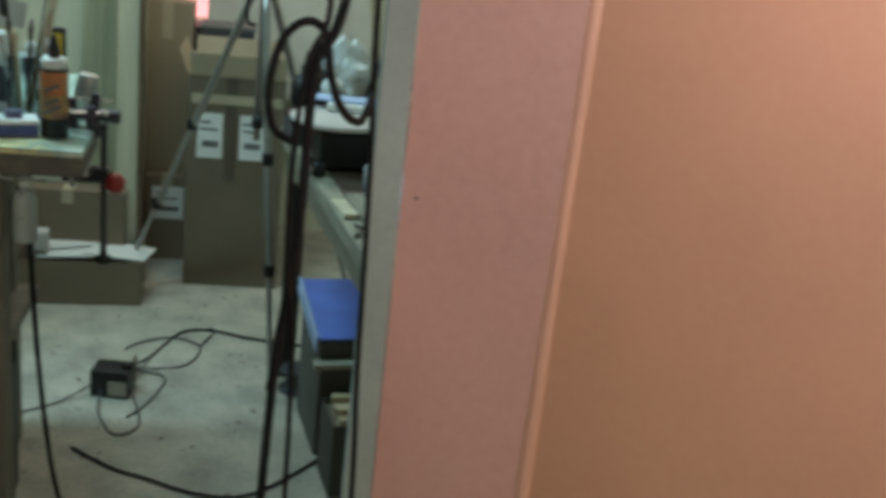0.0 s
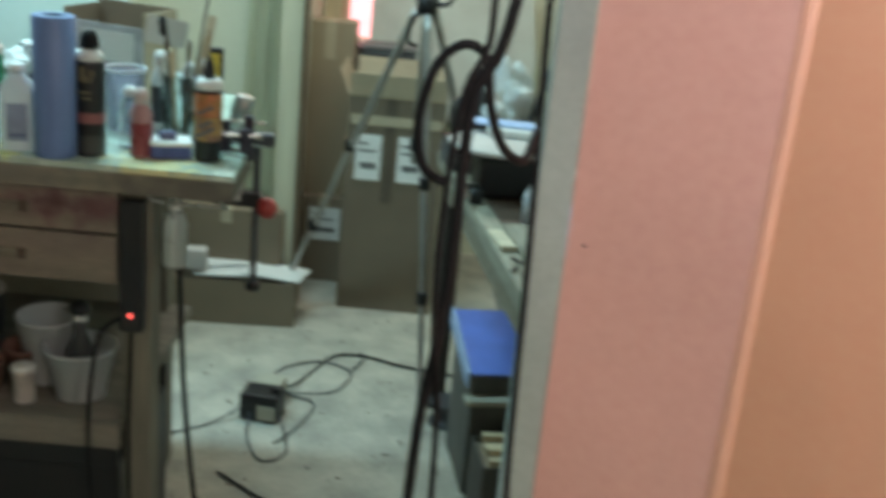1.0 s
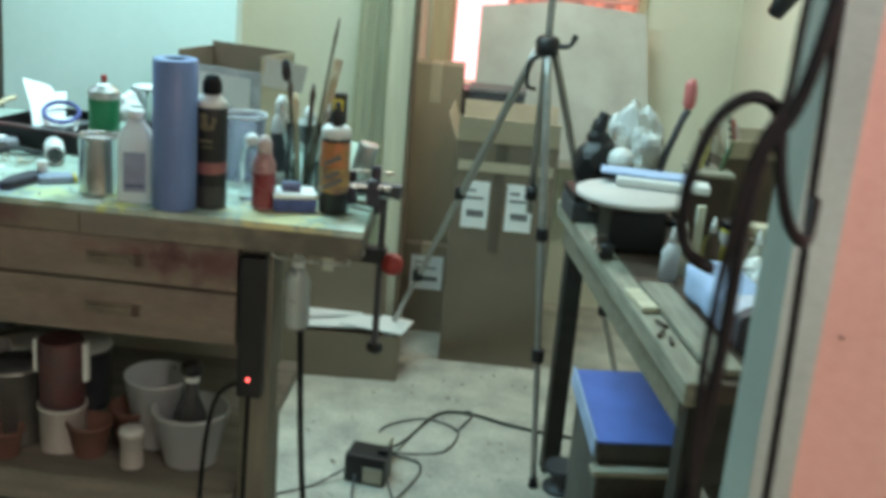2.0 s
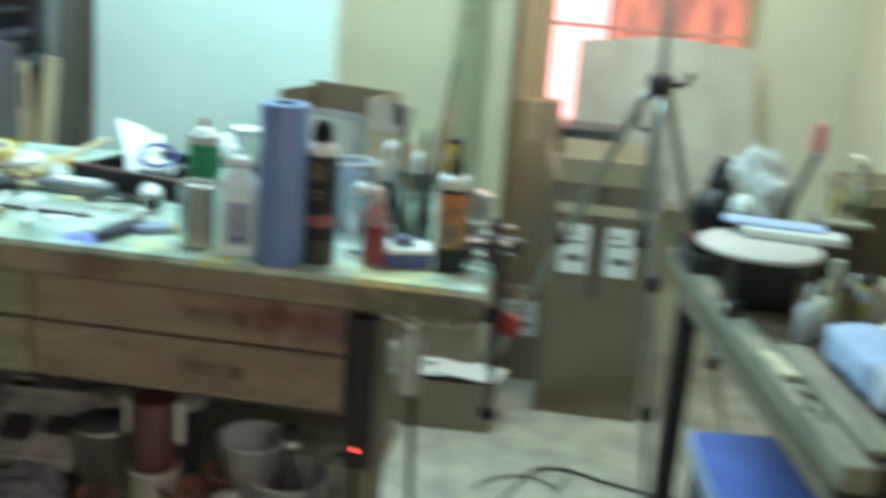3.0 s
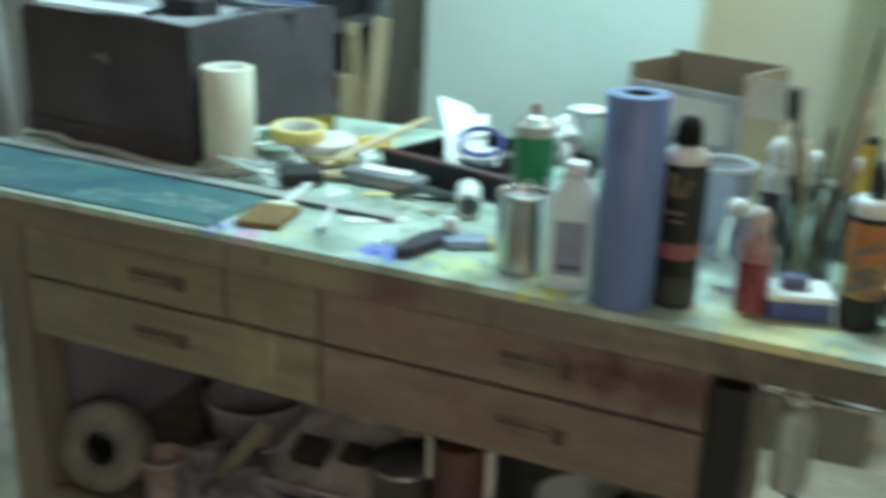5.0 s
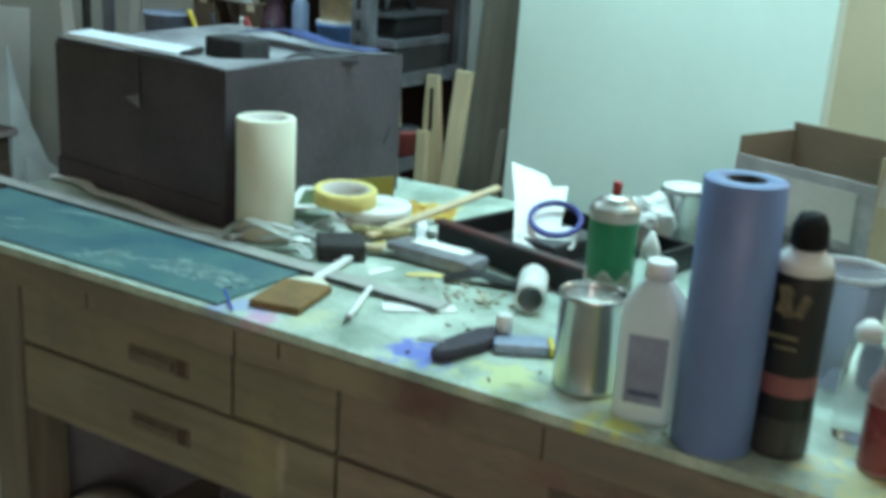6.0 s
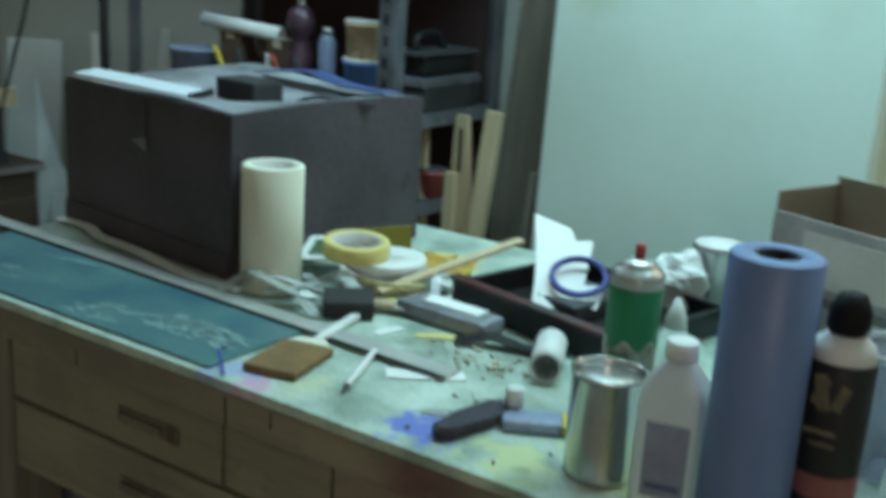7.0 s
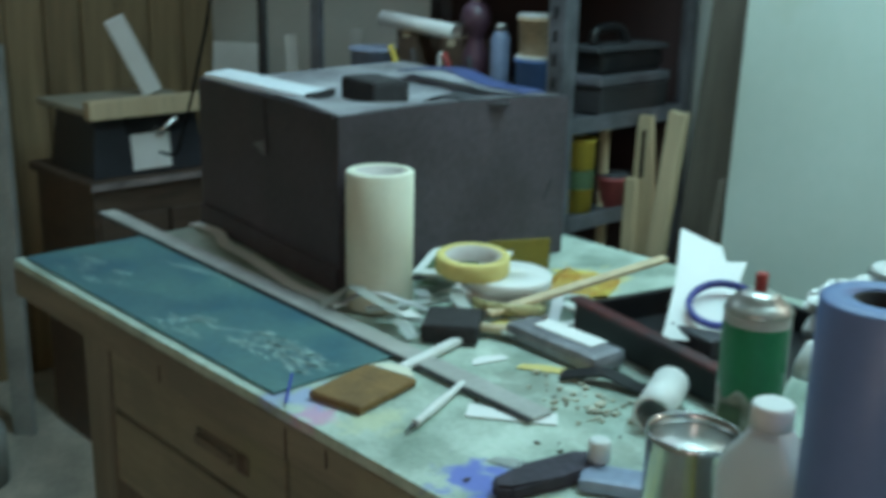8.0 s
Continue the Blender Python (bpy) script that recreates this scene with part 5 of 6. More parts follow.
part("lead", tube(B(), [(0.03, 0.92, 0.03), (0.04, 0.82, 0.005), (0.10, 0.70, 0.005), (0.16, 0.76, 0.005), (0.12, 0.91, 0.03)], 0.003), M_DSTEEL, fl)
part("lead", tube(B(), [(0.0, 0.95, 0.03), (-0.08, 0.88, 0.005), (-0.18, 0.80, 0.005), (-0.25, 0.70, 0.005)], 0.003), M_DSTEEL, fl)
part("lead", tube(B(), [(0.29, 1.30, 0.006), (0.33, 1.42, 0.006), (0.31, 1.45, 0.006)], 0.003), M_DSTEEL, fl)
part("lead", tube(B(), [(0.0, 0.62, 0.006), (0.12, 0.52, 0.006), (0.2, 0.48, 0.006), (0.36, 0.40, 0.006), (0.5, 0.42, 0.006), (0.72, 0.66, 0.006)], 0.0045), M_RUBBER, fl)
random.seed(31)
bm = B()
for i in range(90):
    s = random.uniform(0.003, 0.010)
    box(bm, 0, s, 0, s * 0.6, 0, s * 0.3, 0, T(random.uniform(-0.2, 0.6), random.uniform(0.3, 1.9), 0.0005, 0, 0, random.uniform(0, 180)))
tagged(solo("floor_debris", bm, M_DARKWOOD, "small dark debris strewn on the floor", "debris"), kind="stuff")

# ---- tripod ----
M_GUN = mat("gunmetal_tube", (0.42, 0.42, 0.40), 0.42, 0.75, var=0.12, scale=25)
tp = thing("tripod", "silver camera tripod with raised centre column", "tripod", T(0.438, 1.30, 0))
part("column", lathe(B(), [(0.011, 0.72), (0.011, 2.0)], 16), M_GUN, tp)
part("collar", lathe(B(), [(0.02, 1.165), (0.032, 1.175), (0.034, 1.215), (0.022, 1.225)], 20), M_BLACK, tp)
part("column_foot", lathe(B(), [(0.018, 0.76), (0.018, 0.80)], 14), M_BLACK, tp)
part("lever", tube(B(), [(0.03, -0.01, 1.20), (0.06, -0.02, 1.205), (0.075, -0.02, 1.235)], [0.008, 0.007, 0.009]), M_BLACK, tp)
part("handle", tube(B(), [(-0.02, -0.028, 1.17), (-0.045, -0.03, 1.15), (-0.045, -0.03, 1.09), (-0.02, -0.028, 1.08)], 0.006), M_BLACK, tp)
for fx, fy in ((0.085, -0.285), (-0.47, 0.54), (0.38, 0.33)):
    lg = part("leg", tube(B(), [(fx * 0.06, fy * 0.06, 1.18), (fx * 0.53, fy * 0.53, 0.59), (fx, fy, 0.012)], [0.012, 0.012, 0.012, 0.009, 0.009, 0.009], 10), M_GUN, tp)
    for f in (0.42, 0.70):
        z = 1.18 * (1 - f) + 0.012
        part("clip", lathe(B(), [(0.017, -0.018), (0.018, -0.016), (0.018, 0.016), (0.017, 0.018)], 14, T(fx * (0.06 + 0.94 * f), fy * (0.06 + 0.94 * f), z)), M_BLACK, lg)
    part("foot", lathe(B(), [(0.012, 0), (0.014, 0.004), (0.011, 0.03)], 12, T(fx, fy, 0)), M_RUBBER, lg)

# ---- second bench ----
M_WORN = mat("worn_edge_wood", (0.36, 0.345, 0.27), 0.65, var=0.25, scale=9, stretch=(6, 1, 6), rand=0.08)
B2 = T(0.70, -0.028, 0, 0, 0, 9.1)
# near-black wood: the shade below the side bench put into the colour
M_SHADEWOOD = mat("shaded_dark_wood", (0.045, 0.04, 0.032), 0.75, var=0.25, scale=7, stretch=(1, 5, 5))
b2 = thing("side_bench", "lower wooden side bench with pale worn edge", "workbench", B2)
part("worktop", box(B(), 0.052, 0.52, 0.0, 1.18, 0.762, 0.80, 0.004), M_DARKWOOD, b2)
part("edge_strip", box(B(), 0.0, 0.05, 0.0, 1.22, 0.755, 0.801, 0.006), M_WORN, b2, "pale worn wooden edge")
part("apron", box(B(), 0.03, 0.45, 0.02, 0.045, 0.60, 0.76, 0.004), M_SHADEWOOD, b2)
part("apron", box(B(), 0.02, 0.04, 0.05, 1.18, 0.68, 0.754, 0.004), M_WOOD, b2)
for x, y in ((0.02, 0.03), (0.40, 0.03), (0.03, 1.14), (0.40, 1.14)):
    part("leg", box(B(), x, x + 0.05, y, y + 0.05, 0, 0.754, 0.004), M_SHADEWOOD, b2)
part("back_board", box(B(), 0.42, 0.44, 0.10, 1.13, 0.1, 0.70, 0.003), mat("ribbed_grey_board", (0.22, 0.20, 0.17), 0.8, var=0.2, scale=10, stretch=(8, 8, 1)), b2)


def on2(x, y, z=0.80, rz=0):
    return B2 @ T(x, y, z + 0.001, 0, 0, rz)


bin_ = thing("blue_bin", "dark crate with a bright blue liner and pale lip", "bin", B2 @ T(0.05, 0.65, 0))
part("crate", box(B(), 0, 0.26, 0, 0.28, 0.0, 0.35, 0.006), mat("dusty_dark_crate", (0.13, 0.125, 0.11), 0.7, var=0.25, scale=10), bin_)
part("lip", box(B(), -0.02, 0.262, -0.045, -0.001, 0.285, 0.300, 0.003), M_CRATE, bin_, "pale beige lip")
part("liner", plate(B(), [(-0.01, -0.01), (0.27, -0.01), (0.27, 0.29), (-0.01, 0.29)], 0.005, T(0, 0, 0.358, 11, 0, 0)), M_BLUEP, bin_, "bright blue plastic sheet")
part("liner_side", plate(B(), [(-0.018, -0.01), (-0.012, -0.01), (-0.012, 0.29), (-0.018, 0.29)], 0.05, T(0, 0, 0.325, 11, 0, 0)), M_LBLUE, bin_, "turned-down pale blue edge")
sd = carton("wood_scrap_box", "open dark carton holding yellow wood scraps", 0.24, 0.16, 0.21, B2 @ T(0.05, 0.43, 0), mat("dark_grey_carton", (0.09, 0.08, 0.07), 0.8), 0, (), True)
for k in range(4):
    solo("wood_scrap", box(B(), 0, 0.20, 0, 0.022, 0, 0.02, 0.002), M_PINE, "yellow softwood offcut in the carton", "offcut", B2 @ T(0.07, 0.445 + 0.036 * k, 0.20 + 0.012 * (k % 2), 0, 0, 4 - 3 * k), "offcuts in the carton")
solo("carton_filling", box(B(), 0.008, 0.232, 0.008, 0.152, 0.005, 0.198, 0.004), M_CARD, "packed scraps filling the carton", "scraps", B2 @ T(0.05, 0.43, 0))
sh2 = solo("cord_spool", lathe(B(), [(0.05, 0), (0.05, 0.012), (0.03, 0.014), (0.03, 0.06), (0.05, 0.062), (0.05, 0.075)], 22), M_DSTEEL, "dark spool standing on the floor", "spool", T(0.60, 1.02, 0.001))

# disc sander, boxes, bottles and cloth on the side bench
dsd = thing("disc_sander", "round pale grinding disc on a dark motor", "sander", on2(0.085, 0.79))
part("motor", box(B(), -0.06, 0.08, -0.06, 0.06, 0, 0.10, 0.012), M_BLACK, dsd)
part("shaft", lathe(B(), [(0.02, 0.1005), (0.02, 0.120)], 16), M_STEEL, dsd)
part("disc", lathe(B(), [(0.01, 0.1205), (0.128, 0.1205), (0.132, 0.124), (0.132, 0.132), (0.126, 0.135), (0.003, 0.136)], 44), M_CARDW, dsd, "pale worn disc")
part("arm", tube(B(), [(-0.06, -0.05, 0.03), (-0.09, -0.08, 0.035), (-0.10, -0.14, 0.03)], 0.008), M_STEEL, dsd)
part("knob", lathe(B(), [(0.016, 0), (0.018, 0.004), (0.018, 0.03), (0.012, 0.036)], 18, T(-0.07, -0.10, 0.0)), M_BLACK, dsd)
pl = solo("plane_board", box(B(), -0.11, 0.11, -0.035, 0.035, 0, 0.018, 0.003), M_WHITEP, "white board lying on the disc", "board", on2(0.17, 0.84, 0.938, -14))
solo("blue_edge_tape", box(B(), -0.11, 0.11, -0.035, 0.035, 0, 0.006, 0.001), M_LBLUE, "thin blue sheet under the white board", "sheet", on2(0.14, 0.88, 0.957, -14))
hm = thing("dust_mask", "white and grey respirator mask", "mask", on2(0.05, 1.03, 0.875))
bm = B()
bmesh.ops.create_icosphere(bm, subdivisions=3, radius=1)
for v in bm.verts:
    v.co *= 1 + 0.12 * noise.noise(v.co * 2.0)
    v.co = Vector((v.co.x * 0.06, v.co.y * 0.05, (v.co.z + 0.9) * 0.075))
part("shell", bm, M_BLACK, hm)
bm = B()
bmesh.ops.create_icosphere(bm, subdivisions=2, radius=0.035)
bmesh.ops.translate(bm, verts=bm.verts, vec=(0.05, -0.04, 0.09))
part("filter", bm, M_WHITEP, hm)
part("snout", tube(B(), [(0.0, 0.0, 0.12), (-0.005, 0.0, 0.16), (0.01, 0.0, 0.20)], [0.03, 0.02, 0.016]), M_BLACK, hm)


def crumple(name, label, cat, m, sx, sy, sz, material, seed):
    bm = B()
    bmesh.ops.create_icosphere(bm, subdivisions=4, radius=1)
    off = Vector((seed * 3.1, seed * 1.7, 0))
    for v in bm.verts:
        k = 1 + 0.45 * noise.noise(v.co * 1.6 + off) + 0.2 * noise.noise(v.co * 4 + off)
        v.co = Vector((v.co.x * k * sx, v.co.y * k * sy, max(0.0, (v.co.z * k + 0.75) * sz)))
    return solo(name, bm, material, label, cat, m)


dc = thing("dark_case", "dark scuffed tool case under the mask and bag", "tool case", on2(-0.01, 0.975))
part("body", box(B(), 0.0, 0.235, 0.0, 0.155, 0, 0.052, 0.008), M_DSTEEL, dc)
part("lid", box(B(), 0.002, 0.233, 0.002, 0.153, 0.0525, 0.0745, 0.006), M_BLACK, dc)
part("latch", box(B(), 0.04, 0.065, -0.005, -0.0005, 0.035, 0.064, 0.002), M_STEEL, dc)
part("latch", box(B(), 0.16, 0.185, -0.005, -0.0005, 0.035, 0.064, 0.002), M_STEEL, dc)
crumple("bench_tissue", "crumpled white paper tissue on the workbench", "tissue", at(-0.50, 0.60), 0.05, 0.04, 0.045, M_PAPER, 15)
crumple("crumpled_bag", "crumpled white plastic bag on the bench", "bag", on2(0.15, 1.06, 0.875), 0.07, 0.05, 0.12, M_WHITEP, 2)


def soft_pack(name, label, cat, m, w, h, bands, seed):
    """A slack long packet: rounded cross-sections, dented, in bands of (start, end, part name, material) along y."""
    t = thing(name, label, cat, m)
    y_end = bands[-1][1]
    for y0, y1, nm, mt in bands:
        bm = B()
        rows, steps = [], 10
        for i in range(steps + 1):
            y = y0 + (y1 - y0) * i / steps
            f = 1 - 0.55 * max(0.0, (y / y_end - 0.8) / 0.2) ** 2
            ring = []
            for k in range(24):
                a = 2 * math.pi * k / 24
                c, sn = math.cos(a), math.sin(a)
                d = 1 + 0.14 * noise.noise(Vector((c * 1.6 + seed, sn * 1.6, y * 16)))
                ring.append(bm.verts.new((w / 2 * math.copysign(abs(c) ** 0.6, c) * d * f, y, max(0.0, h / 2 + h / 2 * math.copysign(abs(sn) ** 0.6, sn) * d * f))))
            rows.append(ring)
        for a, b in zip(rows, rows[1:]):
            for k in range(24):
                bm.faces.new((a[k], a[(k + 1) % 24], b[(k + 1) % 24], b[k])).smooth = True
        bm.faces.new(list(reversed(rows[0])))
        bm.faces.new(rows[-1])
        part(nm, bm, mt, t)
    return t


soft_pack("blue_packet", "slack light blue packet with a dark end", "packet", on2(0.185, 0.13, 0.80, 2), 0.115, 0.085,
          ((0.0, 0.035, "end", mat("dark_violet_film", (0.06, 0.055, 0.075), 0.5)), (0.0352, 0.10, "white_band", mat("pale_lavender_film", (0.66, 0.70, 0.84), 0.5, var=0.1)), (0.1002, 0.36, "wrap", M_LBLUE)), 4)
crumple("blue_cloth_bundle", "grey-white crumpled sheet beside the packet", "cloth", on2(0.31, 0.32), 0.08, 0.09, 0.06, M_CARDW, 7)
M_RAG = mat("purple_grey_rag", (0.23, 0.225, 0.26), 0.9, var=0.3, scale=16, bump=0.6, tint=(0.09, 0.085, 0.10), patch=0.35)
for x, y, a, b, c, k in ((-0.82, 0.11, 0.075, 0.06, 0.05, 21), (-0.68, 0.095, 0.08, 0.055, 0.045, 22), (-0.92, 0.13, 0.05, 0.055, 0.06, 23), (-0.78, 0.40, 0.09, 0.07, 0.14, 25)):
    o = crumple("rag", "crumpled purple-grey rag among the pots", "rag", T(x, y, SZ + 0.001), a, b, c, M_RAG, k)
    o["group"] = "rags under the bench"
carton("dark_low_box", "dark grey box beside the blue packet", 0.14, 0.11, 0.06, on2(0.27, 0.10, 0.80, 6), mat("dark_grey_card", (0.05, 0.045, 0.05), 0.7))
crumple("white_tissue", "crumpled white tissue beside the blue packet", "tissue", on2(0.30, 0.46, 0.80), 0.06, 0.05, 0.05, M_PAPER, 12)
solo("bench_plank", box(B(), 0.0, 0.062, 0.0, 0.46, 0, 0.014, 0.003), M_WORN, "pale worn plank lying along the bench edge", "plank", on2(0.050, 0.03, 0.801, 1))
carton("dark_carton_end", "dark brown carton near the bench end", 0.10, 0.2, 0.07, on2(0.42, 0.06, 0.80, 4), M_DARKWOOD)
carton("brown_carton", "open dark brown carton at the bench back", 0.17, 0.14, 0.20, on2(0.345, 0.94, 0.80, 4), mat("dark_brown_card", (0.14, 0.095, 0.065), 0.8, var=0.15), 0.05, (), True)
for k, (nm, lab, mt) in enumerate((("cream_leaflet", "cream printed leaflet standing in the carton", M_CREAM), ("red_leaflet", "red printed leaflet standing in the carton", mat("red_print", (0.50, 0.14, 0.12), 0.5, var=0.2)), ("white_leaflet", "white and pink leaflet standing in the carton", mat("pink_white_print", (0.74, 0.62, 0.60), 0.5, var=0.2, scale=20)))):
    lf = thing(nm, lab, "leaflet", on2(0.42 + 0.022 * k, 1.0, 0.806) @ T(0, 0, 0, 0, -12 - 3 * k, 0))
    part("leaf", box(B(), 0, 0.016, 0, 0.055, 0, 0.30 - 0.012 * k, 0.002), mt, lf)
    if k == 0:
        for q in range(4):
            part("print", box(B(), 0.003, 0.013, -0.0015, -0.0003, 0.215 + 0.02 * q, 0.224 + 0.02 * q), M_INK, lf)
bt2 = thing("brown_tray", "brown wooden tray with tools behind the disc", "tray", on2(0.255, 0.885, 0.80, -6))
part("base", box(B(), 0, 0.10, 0, 0.11, 0, 0.16, 0.004), M_DARKWOOD, bt2)
part("rim", box(B(), -0.005, 0.105, -0.006, 0.116, 0.1605, 0.172, 0.003), M_CRATE, bt2, "pale worn rim")
for k, (x, y, a) in enumerate(((0.03, 0.05, 6), (0.05, 0.08, -8), (0.075, 0.04, 12))):
    solo("tray_tool", tube(B(), [(0, 0, 0.0), (0.002, 0, 0.04), (0.006, 0, 0.075)], [0.006, 0.007, 0.004]), (M_TAPE, M_DSTEEL, M_OLIVE)[k], "slim tool standing in the wooden tray", "tool", on2(0.255, 0.885, 0.972, -6) @ T(x, y, 0, 0, a, 0), "tools in the tray")
solo("pale_stick", box(B(), 0, 0.020, 0, 0.012, 0, 0.135, 0.002), M_CREAM, "pale yellow wooden block standing upright", "stick", on2(0.215, 0.69))
yj = thing("yellow_jar", "clear jar of yellow pigment with a dark lid", "jar", on2(0.315, 0.725))
part("glass", lathe(B(), [(0.024, 0), (0.026, 0.003), (0.026, 0.07), (0.022, 0.08)], 22), mat("yellow_pigment", (0.62, 0.52, 0.06), 0.35, var=0.15, scale=20), yj)
part("lid", lathe(B(), [(0.027, 0.0805), (0.027, 0.094), (0.024, 0.097)], 22), M_BLACK, yj)
part("label", lathe(B(), [(0.0264, 0.04), (0.0264, 0.07)], 22, None, False), M_CARDW, yj)
solo("shelf_plank", box(B(), 0, 0.32, 0, 0.05, 0, 0.02, 0.003), M_PINEX, "pale plank over the side bench", "plank", on2(0.30, 0.60, 0.897, -6))
carton("plank_box", "small carton under the plank", 0.14, 0.10, 0.095, on2(0.30, 0.58), M_CARD)
for x, y, r, h, body, cap, lab in ((0.122, 0.555, 0.020, 0.085, M_MILKY, M_WHITEP, "clear bottle with a white nozzle"), (0.165, 0.60, 0.018, 0.085, M_CREAM, M_CREAM, "cream plastic bottle with pointed cap"),
                                   (0.24, 0.64, 0.020, 0.09, M_GLASSY, M_WHITEP, "clear jar with a pale lid"), (0.30, 0.52, 0.02, 0.1, M_CRATE, M_WHITEP, "beige plastic bottle with pale cap")):
    t = thing("bottle", lab, "bottle", on2(x, y), "bottles on the side bench")
    part("body", lathe(B(), [(r, 0), (r, h * 0.75), (r * 0.4, h)], 18), body, t)
    part("cap", lathe(B(), [(r * 0.45, h + 0.0005), (r * 0.3, h + 0.02), (0.002, h + 0.035)], 14), cap, t)
for x, y, rz in ((0.005, 0.20, 60), (0.02, 0.16, 80), (0.035, 0.25, 110)):
    solo("screw", tube(B(), [(0, 0, 0.004), (0.035, 0, 0.004)], 0.004, 6), M_DARKWOOD, "rusty screw on the bench edge", "screw", on2(x, y, 0.801, rz), "screws")
solo("wood_offcut", box(B(), 0, 0.035, 0, 0.12, 0, 0.012, 0.002), M_PINEX, "pale flat offcut on the bench edge", "offcut", on2(0.008, 0.33, 0.801, 4))
gn = thing("gooseneck_tool", "dark bent arm with a pink plastic handle", "tool", on2(0.275, 1.02))
part("base", lathe(B(), [(0.04, 0), (0.04, 0.015), (0.01, 0.02)], 18), M_BLACK, gn)
part("arm", tube(B(), [(0, 0, 0.02), (-0.06, 0, 0.12), (-0.03, 0, 0.25), (-0.01, 0, 0.30)], 0.009), M_DSTEEL, gn)
part("grip", lathe(B(), [(0.010, 0), (0.016, 0.01), (0.016, 0.06), (0.009, 0.075)], 16, T(-0.01, 0, 0.302)), mat("pink_translucent_plastic", (0.85, 0.25, 0.25), 0.3, trans=0.3), gn, "pink plastic handle")
hd = thing("hanging_drill", "black tool hanging on a cord from the ceiling", "tool", T(1.00, 1.0, 1.36))
part("body", lathe(B(), [(0.012, -0.075), (0.020, -0.07), (0.026, -0.03), (0.034, 0.03), (0.034, 0.085), (0.015, 0.10)], 20, T(0, 0, 0.055, 0, 28, 0)), M_BLACK, hd)
part("cord", tube(B(), [(0.04, 0, 0.09), (0.06, 0, 0.4), (0.06, 0, 1.088)], 0.005), M_RUBBER, hd)

# ---- hoses at the jamb ----
hs = thing("hanging_hose", "thick black hoses looped beside the jamb", "hose", T(0, 0, 0))
part("hose", tube(B(), [(0.575, -1.02, 1.80), (0.560, -1.08, 1.62), (0.540, -1.10, 1.49), (0.529, -1.10, 1.434), (0.514, -1.10, 1.405), (0.510, -1.10, 1.356), (0.509, -1.10, 1.27), (0.503, -1.10, 1.188), (0.493, -1.10, 1.09), (0.487, -1.08, 0.8), (0.50, -1.05, 0.4), (0.53, -1.02, 0.012)], 0.0048, 10), M_RUBBER, hs)
part("hose", tube(B(), [(0.560, -1.03, 1.80), (0.535, -1.09, 1.60), (0.522, -1.11, 1.49), (0.520, -1.11, 1.44), (0.505, -1.115, 1.40), (0.497, -1.115, 1.30), (0.50, -1.11, 1.2), (0.51, -1.1, 1.1), (0.515, -1.08, 0.8), (0.525, -1.05, 0.4), (0.55, -1.02, 0.012)], 0.0028, 8), M_RUBBER, hs)
part("loop", tube(B(), [(0.498, -1.09, 1.325), (0.480, -1.09, 1.335), (0.473, -1.095, 1.36), (0.474, -1.10, 1.39), (0.484, -1.10, 1.423), (0.503, -1.10, 1.438), (0.520, -1.10, 1.428), (0.527, -1.10, 1.391), (0.540, -1.09, 1.359), (0.560, -1.06, 1.342), (0.573, -1.02, 1.36)], 0.0040, 10), M_RUBBER, hs)
part("cable", tube(B(), [(0.575, -1.0, 1.80), (0.571, -1.0, 1.55), (0.574, -1.0, 1.40), (0.580, -1.0, 1.25), (0.585, -1.0, 1.05), (0.592, -1.0, 0.85), (0.59, -1.0, 0.4), (0.585, -1.0, 0.012)], 0.0034, 8), M_RUBBER, hs)
part("hook", tube(B(), [(0.600, -0.925, 1.80), (0.585, -0.97, 1.79), (0.565, -1.03, 1.79), (0.560, -1.05, 1.815)], 0.006, 8), M_DSTEEL, hs)

# ---- shelf unit behind the bench ----
su = thing("shelf_unit", "dark grey steel shelf unit with slotted posts", "shelf unit", T(0, 0, 0))
M_POST = mat("worn_grey_steel", (0.19, 0.19, 0.215), 0.5, 0.3, var=0.3, scale=14)
SX0, SX1, SY0, SY1 = -2.14, -1.33, 1.03, 1.46
for x, y in ((SX0, SY0), (SX1, SY0), (SX0, SY1), (SX1, SY1)):
    s = -1 if x == SX1 else 1
    bm = B()
    box(bm, min(x, x + s * 0.038), max(x, x + s * 0.038), y - 0.002, y + 0.002, 0, 2.2)
    box(bm, x - 0.002, x + 0.002, y, y + (0.038 if y == SY0 else -0.038), 0, 2.2) if y == SY0 else box(bm, x - 0.002, x + 0.002, y - 0.038, y, 0, 2.2)
    p = part("post", bm, M_POST, su)
    if y == SY0 and x == SX1:
        for k in range(18):
            part("slot", box(B(), x - 0.024, x - 0.014, y - 0.0032, y - 0.0022, 0.72 + k * 0.045, 0.742 + k * 0.045), M_BLACK, p)
for z in (0.35, 0.905, 1.105, 1.50, 1.85):
    sh = part("shelf", box(B(), SX0 + 0.004, SX1 - 0.004, SY0 + 0.004, SY1 - 0.004, z - 0.012, z, 0.002), M_DSTEEL, su)
    part("side_rail", box(B(), SX1 - 0.003, SX1 + 0.003, SY0 + 0.04, SY1 - 0.04, z - 0.026, z + 0.006, 0.001), M_POST, sh)
part("back_sheet", box(B(), SX0, SX1 - 0.04, SY1 + 0.004, SY1 + 0.012, 0.3, 2.15), mat("dark_maroon_board", (0.05, 0.025, 0.025), 0.8), su)
S1 = 1.106


